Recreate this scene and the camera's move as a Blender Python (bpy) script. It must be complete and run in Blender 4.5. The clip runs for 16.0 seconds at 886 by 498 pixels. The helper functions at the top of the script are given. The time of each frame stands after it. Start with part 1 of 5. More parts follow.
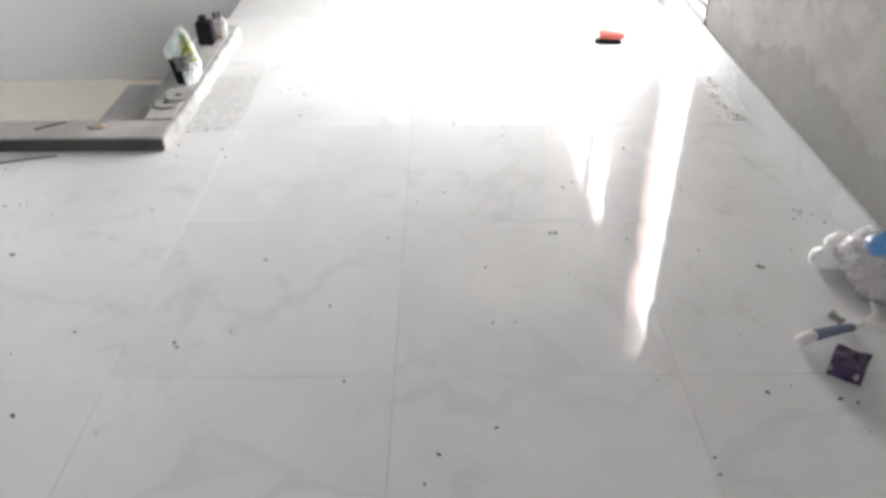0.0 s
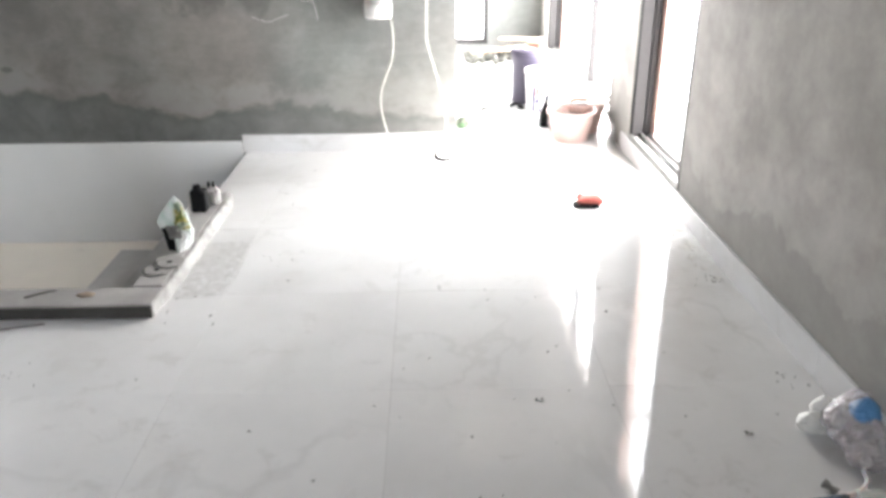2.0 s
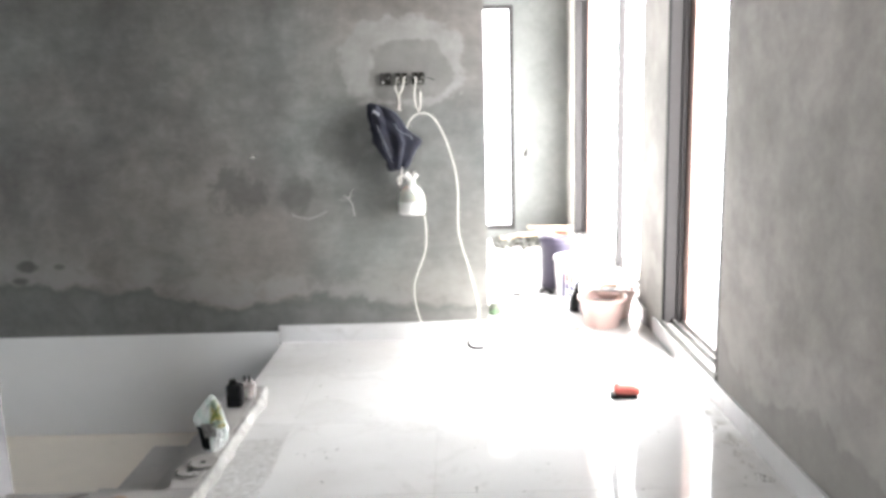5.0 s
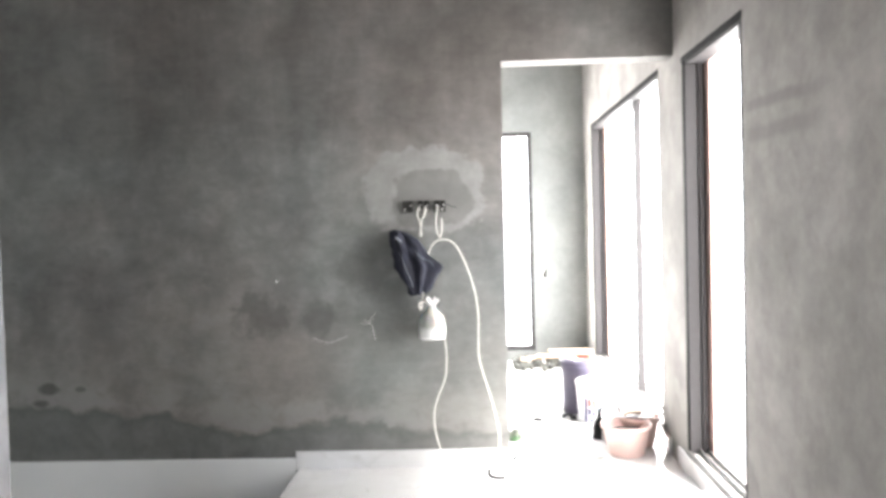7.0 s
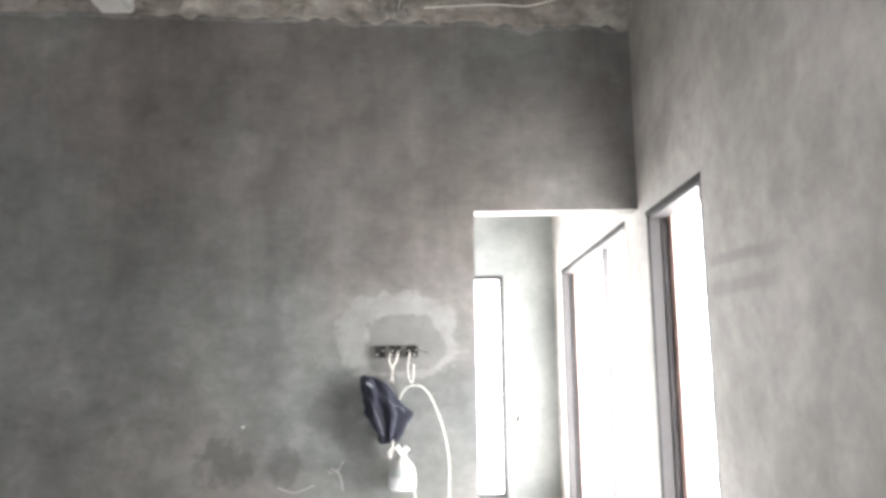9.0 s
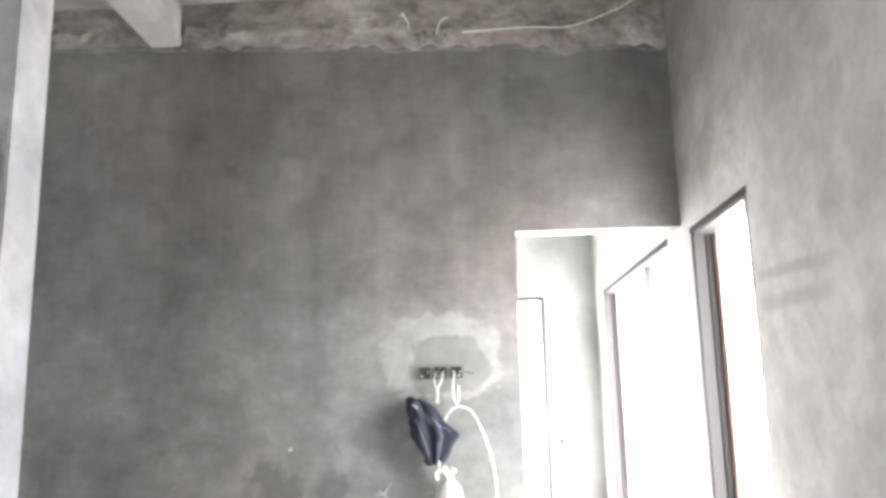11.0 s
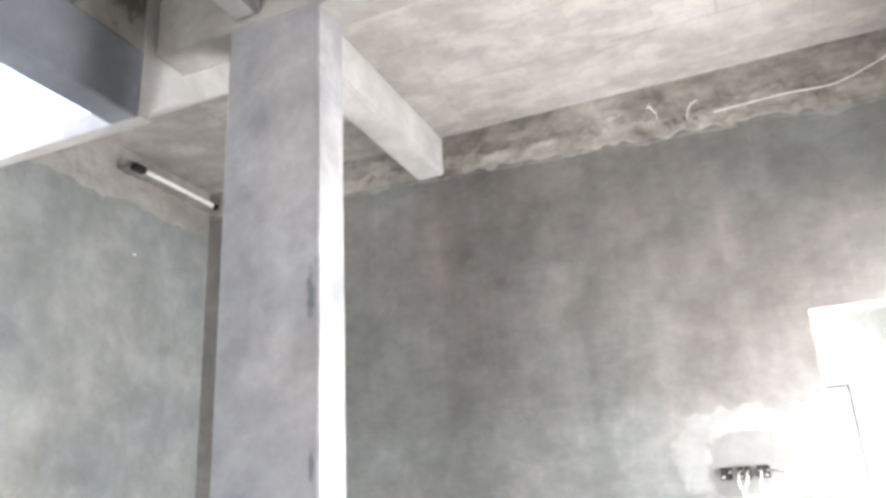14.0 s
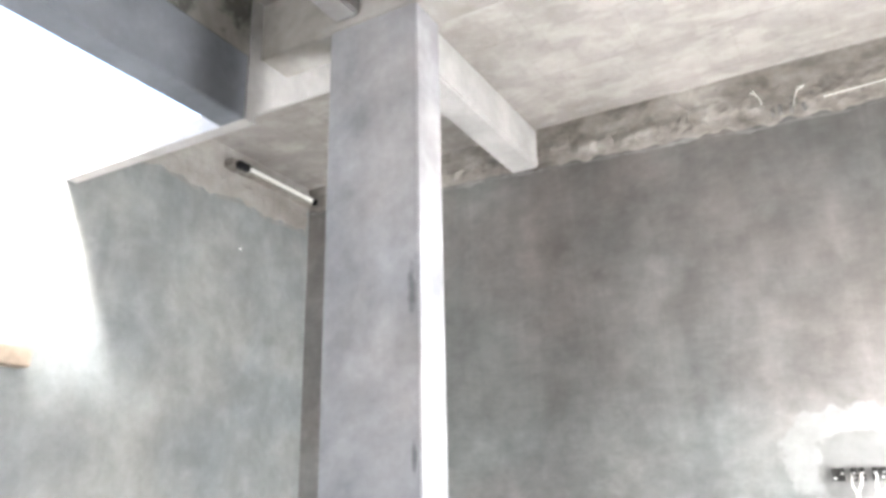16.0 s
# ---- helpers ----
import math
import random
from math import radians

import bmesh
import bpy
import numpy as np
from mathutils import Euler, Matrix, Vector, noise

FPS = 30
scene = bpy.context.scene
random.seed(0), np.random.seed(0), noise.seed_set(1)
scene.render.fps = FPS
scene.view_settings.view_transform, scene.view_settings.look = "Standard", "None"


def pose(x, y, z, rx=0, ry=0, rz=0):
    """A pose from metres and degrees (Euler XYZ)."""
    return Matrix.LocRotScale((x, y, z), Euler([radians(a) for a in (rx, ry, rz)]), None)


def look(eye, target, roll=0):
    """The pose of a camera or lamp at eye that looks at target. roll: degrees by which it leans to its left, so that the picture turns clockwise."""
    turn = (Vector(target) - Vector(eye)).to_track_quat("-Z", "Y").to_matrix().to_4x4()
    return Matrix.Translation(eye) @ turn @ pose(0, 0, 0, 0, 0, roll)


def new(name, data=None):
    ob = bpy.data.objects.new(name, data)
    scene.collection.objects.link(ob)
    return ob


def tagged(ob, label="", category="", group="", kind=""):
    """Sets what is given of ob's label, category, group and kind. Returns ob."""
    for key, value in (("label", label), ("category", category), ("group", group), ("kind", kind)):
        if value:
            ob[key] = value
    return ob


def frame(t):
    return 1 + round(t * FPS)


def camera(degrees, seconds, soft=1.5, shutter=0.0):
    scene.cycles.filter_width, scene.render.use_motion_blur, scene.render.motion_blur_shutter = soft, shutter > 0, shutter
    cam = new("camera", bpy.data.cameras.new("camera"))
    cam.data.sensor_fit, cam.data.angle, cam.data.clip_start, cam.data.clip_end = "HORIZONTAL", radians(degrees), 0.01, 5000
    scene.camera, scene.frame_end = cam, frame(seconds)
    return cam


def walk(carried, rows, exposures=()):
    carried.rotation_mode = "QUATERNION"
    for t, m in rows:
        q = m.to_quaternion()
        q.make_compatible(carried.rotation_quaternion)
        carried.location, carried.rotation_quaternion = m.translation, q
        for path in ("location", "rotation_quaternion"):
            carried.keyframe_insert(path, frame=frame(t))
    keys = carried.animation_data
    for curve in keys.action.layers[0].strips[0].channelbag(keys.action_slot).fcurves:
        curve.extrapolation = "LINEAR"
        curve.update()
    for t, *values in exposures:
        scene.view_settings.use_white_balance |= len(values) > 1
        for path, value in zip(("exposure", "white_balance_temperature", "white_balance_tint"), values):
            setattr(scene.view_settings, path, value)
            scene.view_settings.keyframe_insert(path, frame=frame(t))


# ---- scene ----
cam = camera(60.37, 16.0, soft=3.6)
# seconds, place, pitch, roll, yaw
PATH = [
    (0, 0.000, 0.000, 1.131, -34.69, -0.46, 0.07),
    (0.5, 0.009, 0.002, 1.144, -31.14, -0.47, -0.10),
    (1, 0.010, 0.002, 1.155, -28.89, -0.62, -0.71),
    (1.5, 0.007, 0.004, 1.168, -26.00, -0.34, -1.07),
    (2, 0.006, 0.002, 1.185, -23.50, -0.43, -1.09),
    (2.5, 0.005, 0.008, 1.199, -20.85, -0.38, -1.18),
    (3, -0.000, 0.010, 1.212, -18.82, -0.62, -0.96),
    (3.5, -0.002, 0.003, 1.224, -16.46, -0.95, -0.51),
    (3.7, -0.003, 0.005, 1.229, -15.58, -0.66, -0.23),
    (5.8, -0.023, -0.003, 1.299, -7.63, -2.08, 1.46),
    (6, -0.024, -0.004, 1.307, -6.95, -1.26, 1.50),
    (6.5, -0.022, -0.007, 1.314, -4.65, -1.35, 2.13),
    (7, -0.019, -0.018, 1.323, -1.77, -1.53, 2.14),
    (7.5, -0.022, -0.039, 1.335, 1.08, -1.41, 2.14),
    (8, -0.021, -0.049, 1.350, 3.52, -1.33, 1.65),
    (8.5, -0.017, -0.053, 1.367, 5.56, -0.43, 0.41),
    (8.7, -0.016, -0.050, 1.371, 6.95, -0.79, -0.11),
    (10.8, -0.050, -0.068, 1.350, 10.95, -0.90, 1.32),
    (11, -0.051, -0.069, 1.348, 10.33, -1.42, 2.62),
    (11.5, -0.067, -0.069, 1.335, 8.92, -1.59, 7.02),
    (12, -0.083, -0.066, 1.323, 8.67, -1.70, 11.25),
    (12.5, -0.102, -0.064, 1.315, 11.99, -2.39, 15.24),
    (13, -0.105, -0.062, 1.301, 14.94, -2.71, 17.98),
    (13.5, -0.112, -0.070, 1.300, 17.04, -3.08, 19.87),
    (14, -0.118, -0.086, 1.308, 19.24, -3.17, 22.01),
    (14.5, -0.132, -0.113, 1.316, 20.47, -3.15, 24.56),
    (15, -0.131, -0.131, 1.311, 20.61, -2.38, 27.39),
    (15.5, -0.132, -0.128, 1.316, 18.96, -1.42, 29.06),
    (16, -0.138, -0.130, 1.321, 18.72, -1.25, 29.09),
]
EXPOSURES = [(0.0, 2.55, 6500, 10), (1.5, 2.42, 6490, 10), (3.5, 2.3, 6490, 10), (6.0, 1.98, 6490, 10), (7.0, 2.03, 6490, 10), (8.7, 2.45, 6450, 10), (11.0, 2.88, 6430, 10), (12.0, 3.08, 6410, 10), (13.5, 3.5, 6370, 10), (16.0, 3.65, 6340, 10)]
walk(cam, [(t, pose(x, y, z, 90 + p, 0, yaw) @ pose(0, 0, 0, 0, 0, r)) for t, x, y, z, p, r, yaw in PATH], EXPOSURES)

# ---- world and light ----
world = bpy.data.worlds.new("sky")
scene.world = world
world.use_nodes = True
wn, wl = world.node_tree.nodes, world.node_tree.links
sky = wn.new("ShaderNodeTexSky")
sky.sky_type, sky.sun_disc = "NISHITA", False
sky.sun_elevation, sky.sun_rotation = radians(52), radians(121)
sky.dust_density, sky.air_density = 4.0, 1.2
wl.new(sky.outputs[0], wn["Background"].inputs[0])
wn["Background"].inputs[1].default_value = 0.15

sun = new("sun", bpy.data.lights.new("sun", "SUN"))
sun.data.energy, sun.data.angle, sun.data.color = 2.7, radians(10), (1.0, 0.985, 0.96)
sun.matrix_world = look((4.0, -2.4, 6.0), (0, 0, 0))


def window_light(name, centre, target, width, height, power):
    lamp = new(name, bpy.data.lights.new(name, "AREA"))
    lamp.data.shape, lamp.data.size, lamp.data.size_y = "RECTANGLE", width, height
    lamp.data.energy, lamp.data.color = power, (1.0, 0.985, 0.972)
    lamp.matrix_world = look(centre, target)
    return lamp


# plan: back wall face, right wall face, left wall face, ceiling, doorway, windows
YB, XR, XL, ZC = 4.114, 1.079, -3.664, 3.655
YF = 7.36            # far wall of the next room
Y0 = -3.0            # wall behind the camera
TB = 0.15            # thickness of the dividing wall
XN = -2.2            # far side of the next room
ZL = -0.52           # landing of the stairs
W1 = (3.085, 3.955, 0.10, 2.15)
W2 = (4.43, 6.89, 0.10, 2.19)
W3 = (-0.55, 0.58, 0.09, 2.20)
W4 = (-3.3, -1.2, 0.3, 2.6)   # unseen opening behind the camera, added for the fill lamp
DOOR = (0.164, XR, 2.196)
for name, w, power in (("daylight_main", W1, 10), ("daylight_side", W2, 15)):
    window_light(name, (XR + 0.196, (w[0] + w[1]) / 2, (w[2] + w[3]) / 2), (0, (w[0] + w[1]) / 2, (w[2] + w[3]) / 2), w[1] - w[0], w[3] - w[2], power * (w[1] - w[0]) * (w[3] - w[2]))
window_light("daylight_far", ((W3[0] + W3[1]) / 2, YF + 0.196, (W3[2] + W3[3]) / 2), ((W3[0] + W3[1]) / 2, 0, (W3[2] + W3[3]) / 2), W3[1] - W3[0], W3[3] - W3[2], 26 * (W3[1] - W3[0]) * (W3[3] - W3[2]))
# unseen fill lamp behind the camera, added to lighten the column's front
window_light("fill_front", ((W4[0] + W4[1]) / 2, Y0 - 0.196, (W4[2] + W4[3]) / 2), ((W4[0] + W4[1]) / 2, 0, (W4[2] + W4[3]) / 2), W4[1] - W4[0], W4[3] - W4[2], 2.0 * (W4[1] - W4[0]) * (W4[3] - W4[2]))


# ---- materials ----
def material(name):
    m = bpy.data.materials.new(name)
    m.use_nodes = True
    return m, m.node_tree.nodes, m.node_tree.links, m.node_tree.nodes["Principled BSDF"]


def coords(n, l, random_offset=False, scale=(1, 1, 1)):
    tc = n.new("ShaderNodeTexCoord")
    mp = n.new("ShaderNodeMapping")
    mp.inputs["Scale"].default_value = scale
    l.new(tc.outputs["Object"], mp.inputs["Vector"])
    if random_offset:
        info = n.new("ShaderNodeObjectInfo")
        mul = n.new("ShaderNodeVectorMath")
        mul.operation = "SCALE"
        mul.inputs[0].default_value = (37.0, 61.0, 23.0)
        l.new(info.outputs["Random"], mul.inputs["Scale"])
        l.new(mul.outputs[0], mp.inputs["Location"])
    return mp.outputs[0]


def noise_tex(n, l, vec, scale, detail=5.0, rough=0.55, distort=0.0):
    t = n.new("ShaderNodeTexNoise")
    t.inputs["Scale"].default_value, t.inputs["Detail"].default_value = scale, detail
    t.inputs["Roughness"].default_value, t.inputs["Distortion"].default_value = rough, distort
    l.new(vec, t.inputs["Vector"])
    return t.outputs["Fac"]


def ramp(n, l, fac, stops):
    r = n.new("ShaderNodeValToRGB")
    els = r.color_ramp.elements
    while len(els) < len(stops):
        els.new(0.5)
    for e, (p, c) in zip(els, stops):
        e.position = p
        e.color = (*c, 1) if len(c) == 3 else (c[0], c[0], c[0], 1)
    l.new(fac, r.inputs[0])
    return r.outputs[0]


def mix(n, l, fac, a, b, mode="MIX"):
    x = n.new("ShaderNodeMix")
    x.data_type, x.blend_type = "RGBA", mode
    if isinstance(fac, (int, float)):
        x.inputs[0].default_value = fac
    else:
        l.new(fac, x.inputs[0])
    for s, v in ((x.inputs[6], a), (x.inputs[7], b)):
        if isinstance(v, tuple):
            s.default_value = (*v, 1)
        else:
            l.new(v, s)
    return x.outputs[2]


def maths(n, l, op, a, b=None, c=None):
    x = n.new("ShaderNodeMath")
    x.operation = op
    for i, v in enumerate((a, b, c)):
        if v is None:
            continue
        if isinstance(v, (int, float)):
            x.inputs[i].default_value = v
        else:
            l.new(v, x.inputs[i])
    return x.outputs[0]


def bump(n, l, b, height, strength, distance=0.01):
    x = n.new("ShaderNodeBump")
    x.inputs["Strength"].default_value, x.inputs["Distance"].default_value = strength, distance
    l.new(height, x.inputs["Height"])
    l.new(x.outputs[0], b.inputs["Normal"])


def smooth_step(n, l, v, lo, hi):
    x = n.new("ShaderNodeMapRange")
    x.interpolation_type = "SMOOTHSTEP"
    x.inputs["From Min"].default_value, x.inputs["From Max"].default_value = lo, hi
    l.new(v, x.inputs["Value"])
    return x.outputs[0]


def concrete_base(n, l, vec, dark, mid, light):
    """Trowelled cement render: broad clouds, streaks, fine grain."""
    broad = noise_tex(n, l, vec, 1.3, 7, 0.62, 0.3)
    fine = noise_tex(n, l, vec, 22.0, 6, 0.65)
    sweep = noise_tex(n, l, vec, 4.0, 4, 0.5, 0.3)
    blend = maths(n, l, "ADD", maths(n, l, "MULTIPLY", broad, 0.6), maths(n, l, "MULTIPLY", sweep, 0.4))
    col = ramp(n, l, blend, [(0.36, dark), (0.5, mid), (0.64, light)])
    grain = ramp(n, l, fine, [(0.3, (0.88,)), (0.7, (1.08,))])
    return mix(n, l, 0.6, col, grain, "MULTIPLY"), fine, sweep


def plain_concrete(name, dark, mid, light, rough=0.85, bump_strength=0.35, scale=(1, 1, 1)):
    m, n, l, b = material(name)
    v = coords(n, l, False, scale)
    col, fine, sweep = concrete_base(n, l, v, dark, mid, light)
    l.new(col, b.inputs["Base Color"])
    b.inputs["Roughness"].default_value = rough
    bump(n, l, b, maths(n, l, "ADD", fine, maths(n, l, "MULTIPLY", sweep, 0.8)), bump_strength, 0.006)
    return m


def back_wall_material():
    """Grey cement render with a damp tide line near the floor and a paler patch round the boxes."""
    m, n, l, b = material("cement_render_back")
    v = coords(n, l)
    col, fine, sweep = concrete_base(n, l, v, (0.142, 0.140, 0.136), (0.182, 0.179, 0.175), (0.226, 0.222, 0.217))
    sep = n.new("ShaderNodeSeparateXYZ")
    l.new(v, sep.inputs[0])
    x, z = sep.outputs[0], sep.outputs[2]
    # upright runs in the upper half, broken along their length
    upper = smooth_step(n, l, z, 1.2, 2.1)
    streak = noise_tex(n, l, coords(n, l, False, (2.7, 1.0, 0.36)), 1.0, 6, 0.62, 0.5)
    run = ramp(n, l, streak, [(0.34, (0.82,)), (0.47, (0.97,)), (0.55, (1.03,)), (0.62, (1.17,)), (0.70, (1.05,))])
    col = mix(n, l, maths(n, l, "MULTIPLY", upper, 0.75), col, run, "MULTIPLY")
    # cloudy trowel work, stronger in the lower half
    trowel = noise_tex(n, l, coords(n, l, False, (1.0, 1.0, 1.15)), 3.1, 9, 0.68, 0.25)
    lower = ramp(n, l, maths(n, l, "DIVIDE", z, 3.4), [(0.15, (0.85,)), (0.75, (0.35,))])
    col = mix(n, l, lower, col, ramp(n, l, trowel, [(0.34, (0.74,)), (0.48, (0.98,)), (0.64, (1.28,))]), "MULTIPLY")
    mottle = noise_tex(n, l, v, 9.0, 7, 0.66, 0.3)
    col = mix(n, l, 0.45, col, ramp(n, l, mottle, [(0.34, (0.84,)), (0.5, (1.0,)), (0.66, (1.16,))]), "MULTIPLY")
    # darker above a ragged line, slightly lighter below, paler again near the floor
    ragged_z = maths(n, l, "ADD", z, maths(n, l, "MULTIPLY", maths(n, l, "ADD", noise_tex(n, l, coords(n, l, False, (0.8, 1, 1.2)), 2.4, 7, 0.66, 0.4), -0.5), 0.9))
    upper_tone = smooth_step(n, l, ragged_z, 1.62, 2.02)
    col = mix(n, l, upper_tone, mix(n, l, 1.0, col, (1.09, 1.10, 1.10), "MULTIPLY"), mix(n, l, 1.0, col, (0.86, 0.848, 0.832), "MULTIPLY"))
    foot_tone = maths(n, l, "SUBTRACT", 1.0, smooth_step(n, l, ragged_z, 0.55, 1.0))
    col = mix(n, l, maths(n, l, "MULTIPLY", foot_tone, 0.30), col, (0.27, 0.272, 0.262))
    # thin trowel arcs
    arc = noise_tex(n, l, coords(n, l, False, (1.6, 1.0, 6.0)), 3.0, 5, 0.6, 0.9)
    col = mix(n, l, 0.35, col, ramp(n, l, arc, [(0.40, (0.90,)), (0.52, (1.0,)), (0.58, (1.14,)), (0.63, (0.98,))]), "MULTIPLY")
    # the cement dried in warmer and greener patches
    hue = noise_tex(n, l, v, 0.75, 4, 0.55, 0.2)
    col = mix(n, l, 0.8, col, ramp(n, l, hue, [(0.38, (0.945, 1.0, 0.985)), (0.50, (1.02, 1.0, 0.975)), (0.62, (1.085, 1.0, 0.955))]), "MULTIPLY")
    # damp band with a wavering edge, deeper over the stairs; the heights follow the wall from the stairwell to the doorway
    along = maths(n, l, "DIVIDE", maths(n, l, "ADD", x, 3.7), 4.0)
    tide = ramp(n, l, along, [(0.25, (0.37,)), (0.46, (0.33,)), (0.62, (0.205,)), (0.72, (0.245,)), (0.92, (0.18,))])
    wav = noise_tex(n, l, coords(n, l, False, (1.3, 1, 1.5)), 3.2, 7, 0.6, 0.3)
    edge = maths(n, l, "ADD", maths(n, l, "SUBTRACT", z, tide), maths(n, l, "MULTIPLY", maths(n, l, "ADD", wav, -0.5), 0.26))
    # chalky bloom above the tide line
    bloom = maths(n, l, "MULTIPLY", smooth_step(n, l, edge, 0.0, 0.03), maths(n, l, "SUBTRACT", 1.0, smooth_step(n, l, edge, 0.10, 0.24)))
    bloom = maths(n, l, "MULTIPLY", bloom, smooth_step(n, l, trowel, 0.36, 0.56))
    col = mix(n, l, maths(n, l, "MULTIPLY", bloom, 0.62), col, (0.295, 0.292, 0.278))
    damp = maths(n, l, "SUBTRACT", 1.0, smooth_step(n, l, edge, -0.02, 0.012))
    rim = maths(n, l, "MULTIPLY", smooth_step(n, l, edge, -0.06, -0.01), damp)
    wet = ramp(n, l, mottle, [(0.35, (0.105, 0.112, 0.106)), (0.65, (0.165, 0.174, 0.168))])
    fade = ramp(n, l, along, [(0.62, (0.80,)), (0.90, (0.35,))])
    col = mix(n, l, maths(n, l, "MULTIPLY", damp, fade), col, wet)
    col = mix(n, l, maths(n, l, "MULTIPLY", rim, 0.40), col, (0.085, 0.088, 0.082))
    # dark damp blots; the third is shade beside the garment, painted into the colour
    ragged = maths(n, l, "MULTIPLY", maths(n, l, "ADD", noise_tex(n, l, v, 7.5, 6, 0.66, 0.4), -0.5), 6.0)
    for bx, bz, rx, rz, dark in ((-1.19, 0.85, 0.15, 0.13, 0.55), (-0.87, 0.84, 0.10, 0.10, 0.5), (-0.60, 1.08, 0.13, 0.13, 0.35), (-2.46, 0.85, 0.10, 0.16, 0.35),
                                 (-2.39, 0.47, 0.060, 0.030, 0.75), (-2.44, 0.388, 0.050, 0.022, 0.8), (-2.21, 0.465, 0.030, 0.016, 0.6)):
        dx = maths(n, l, "DIVIDE", maths(n, l, "ADD", x, -bx), rx)
        dz = maths(n, l, "DIVIDE", maths(n, l, "ADD", z, -bz), rz)
        d = maths(n, l, "ADD", maths(n, l, "ADD", maths(n, l, "MULTIPLY", dx, dx), maths(n, l, "MULTIPLY", dz, dz)), maths(n, l, "MULTIPLY", ragged, min(1.0, rx / 0.13)))
        blot = maths(n, l, "SUBTRACT", 1.0, smooth_step(n, l, d, 0.3, 1.6))
        col = mix(n, l, maths(n, l, "MULTIPLY", blot, dark), col, (0.085, 0.083, 0.078))
    # patch of fresh cement: a roughly square pale surround, a rounder smooth middle
    def squarish(cx, cz, hx, hz, wobble):
        dx = maths(n, l, "POWER", maths(n, l, "ABSOLUTE", maths(n, l, "DIVIDE", maths(n, l, "ADD", x, -cx), hx)), 3.0)
        dz = maths(n, l, "POWER", maths(n, l, "ABSOLUTE", maths(n, l, "DIVIDE", maths(n, l, "ADD", z, -cz), hz)), 3.0)
        return maths(n, l, "ADD", maths(n, l, "ADD", dx, dz), maths(n, l, "MULTIPLY", maths(n, l, "ADD", wobble, -0.5), 2.6))

    ring = maths(n, l, "SUBTRACT", 1.0, smooth_step(n, l, squarish(-0.262, 1.515, 0.325, 0.225, noise_tex(n, l, v, 8.0, 7, 0.66, 0.2)), 0.75, 1.15))
    inner = maths(n, l, "SUBTRACT", 1.0, smooth_step(n, l, squarish(-0.235, 1.475, 0.215, 0.155, noise_tex(n, l, v, 5.0, 4, 0.55)), 0.8, 1.1))
    chalk = ramp(n, l, mottle, [(0.35, (0.26, 0.257, 0.248)), (0.62, (0.35, 0.347, 0.335))])
    col = mix(n, l, maths(n, l, "MULTIPLY", ring, 0.72), col, chalk)
    col = mix(n, l, maths(n, l, "MULTIPLY", inner, 0.85), col, ramp(n, l, mottle, [(0.35, (0.172, 0.168, 0.160)), (0.65, (0.212, 0.208, 0.199))]))
    l.new(col, b.inputs["Base Color"])
    l.new(ramp(n, l, damp, [(0.0, (0.86,)), (1.0, (0.62,))]), b.inputs["Roughness"])
    bump(n, l, b, maths(n, l, "ADD", maths(n, l, "ADD", fine, sweep), maths(n, l, "MULTIPLY", mottle, 1.5)), 0.35, 0.006)
    return m


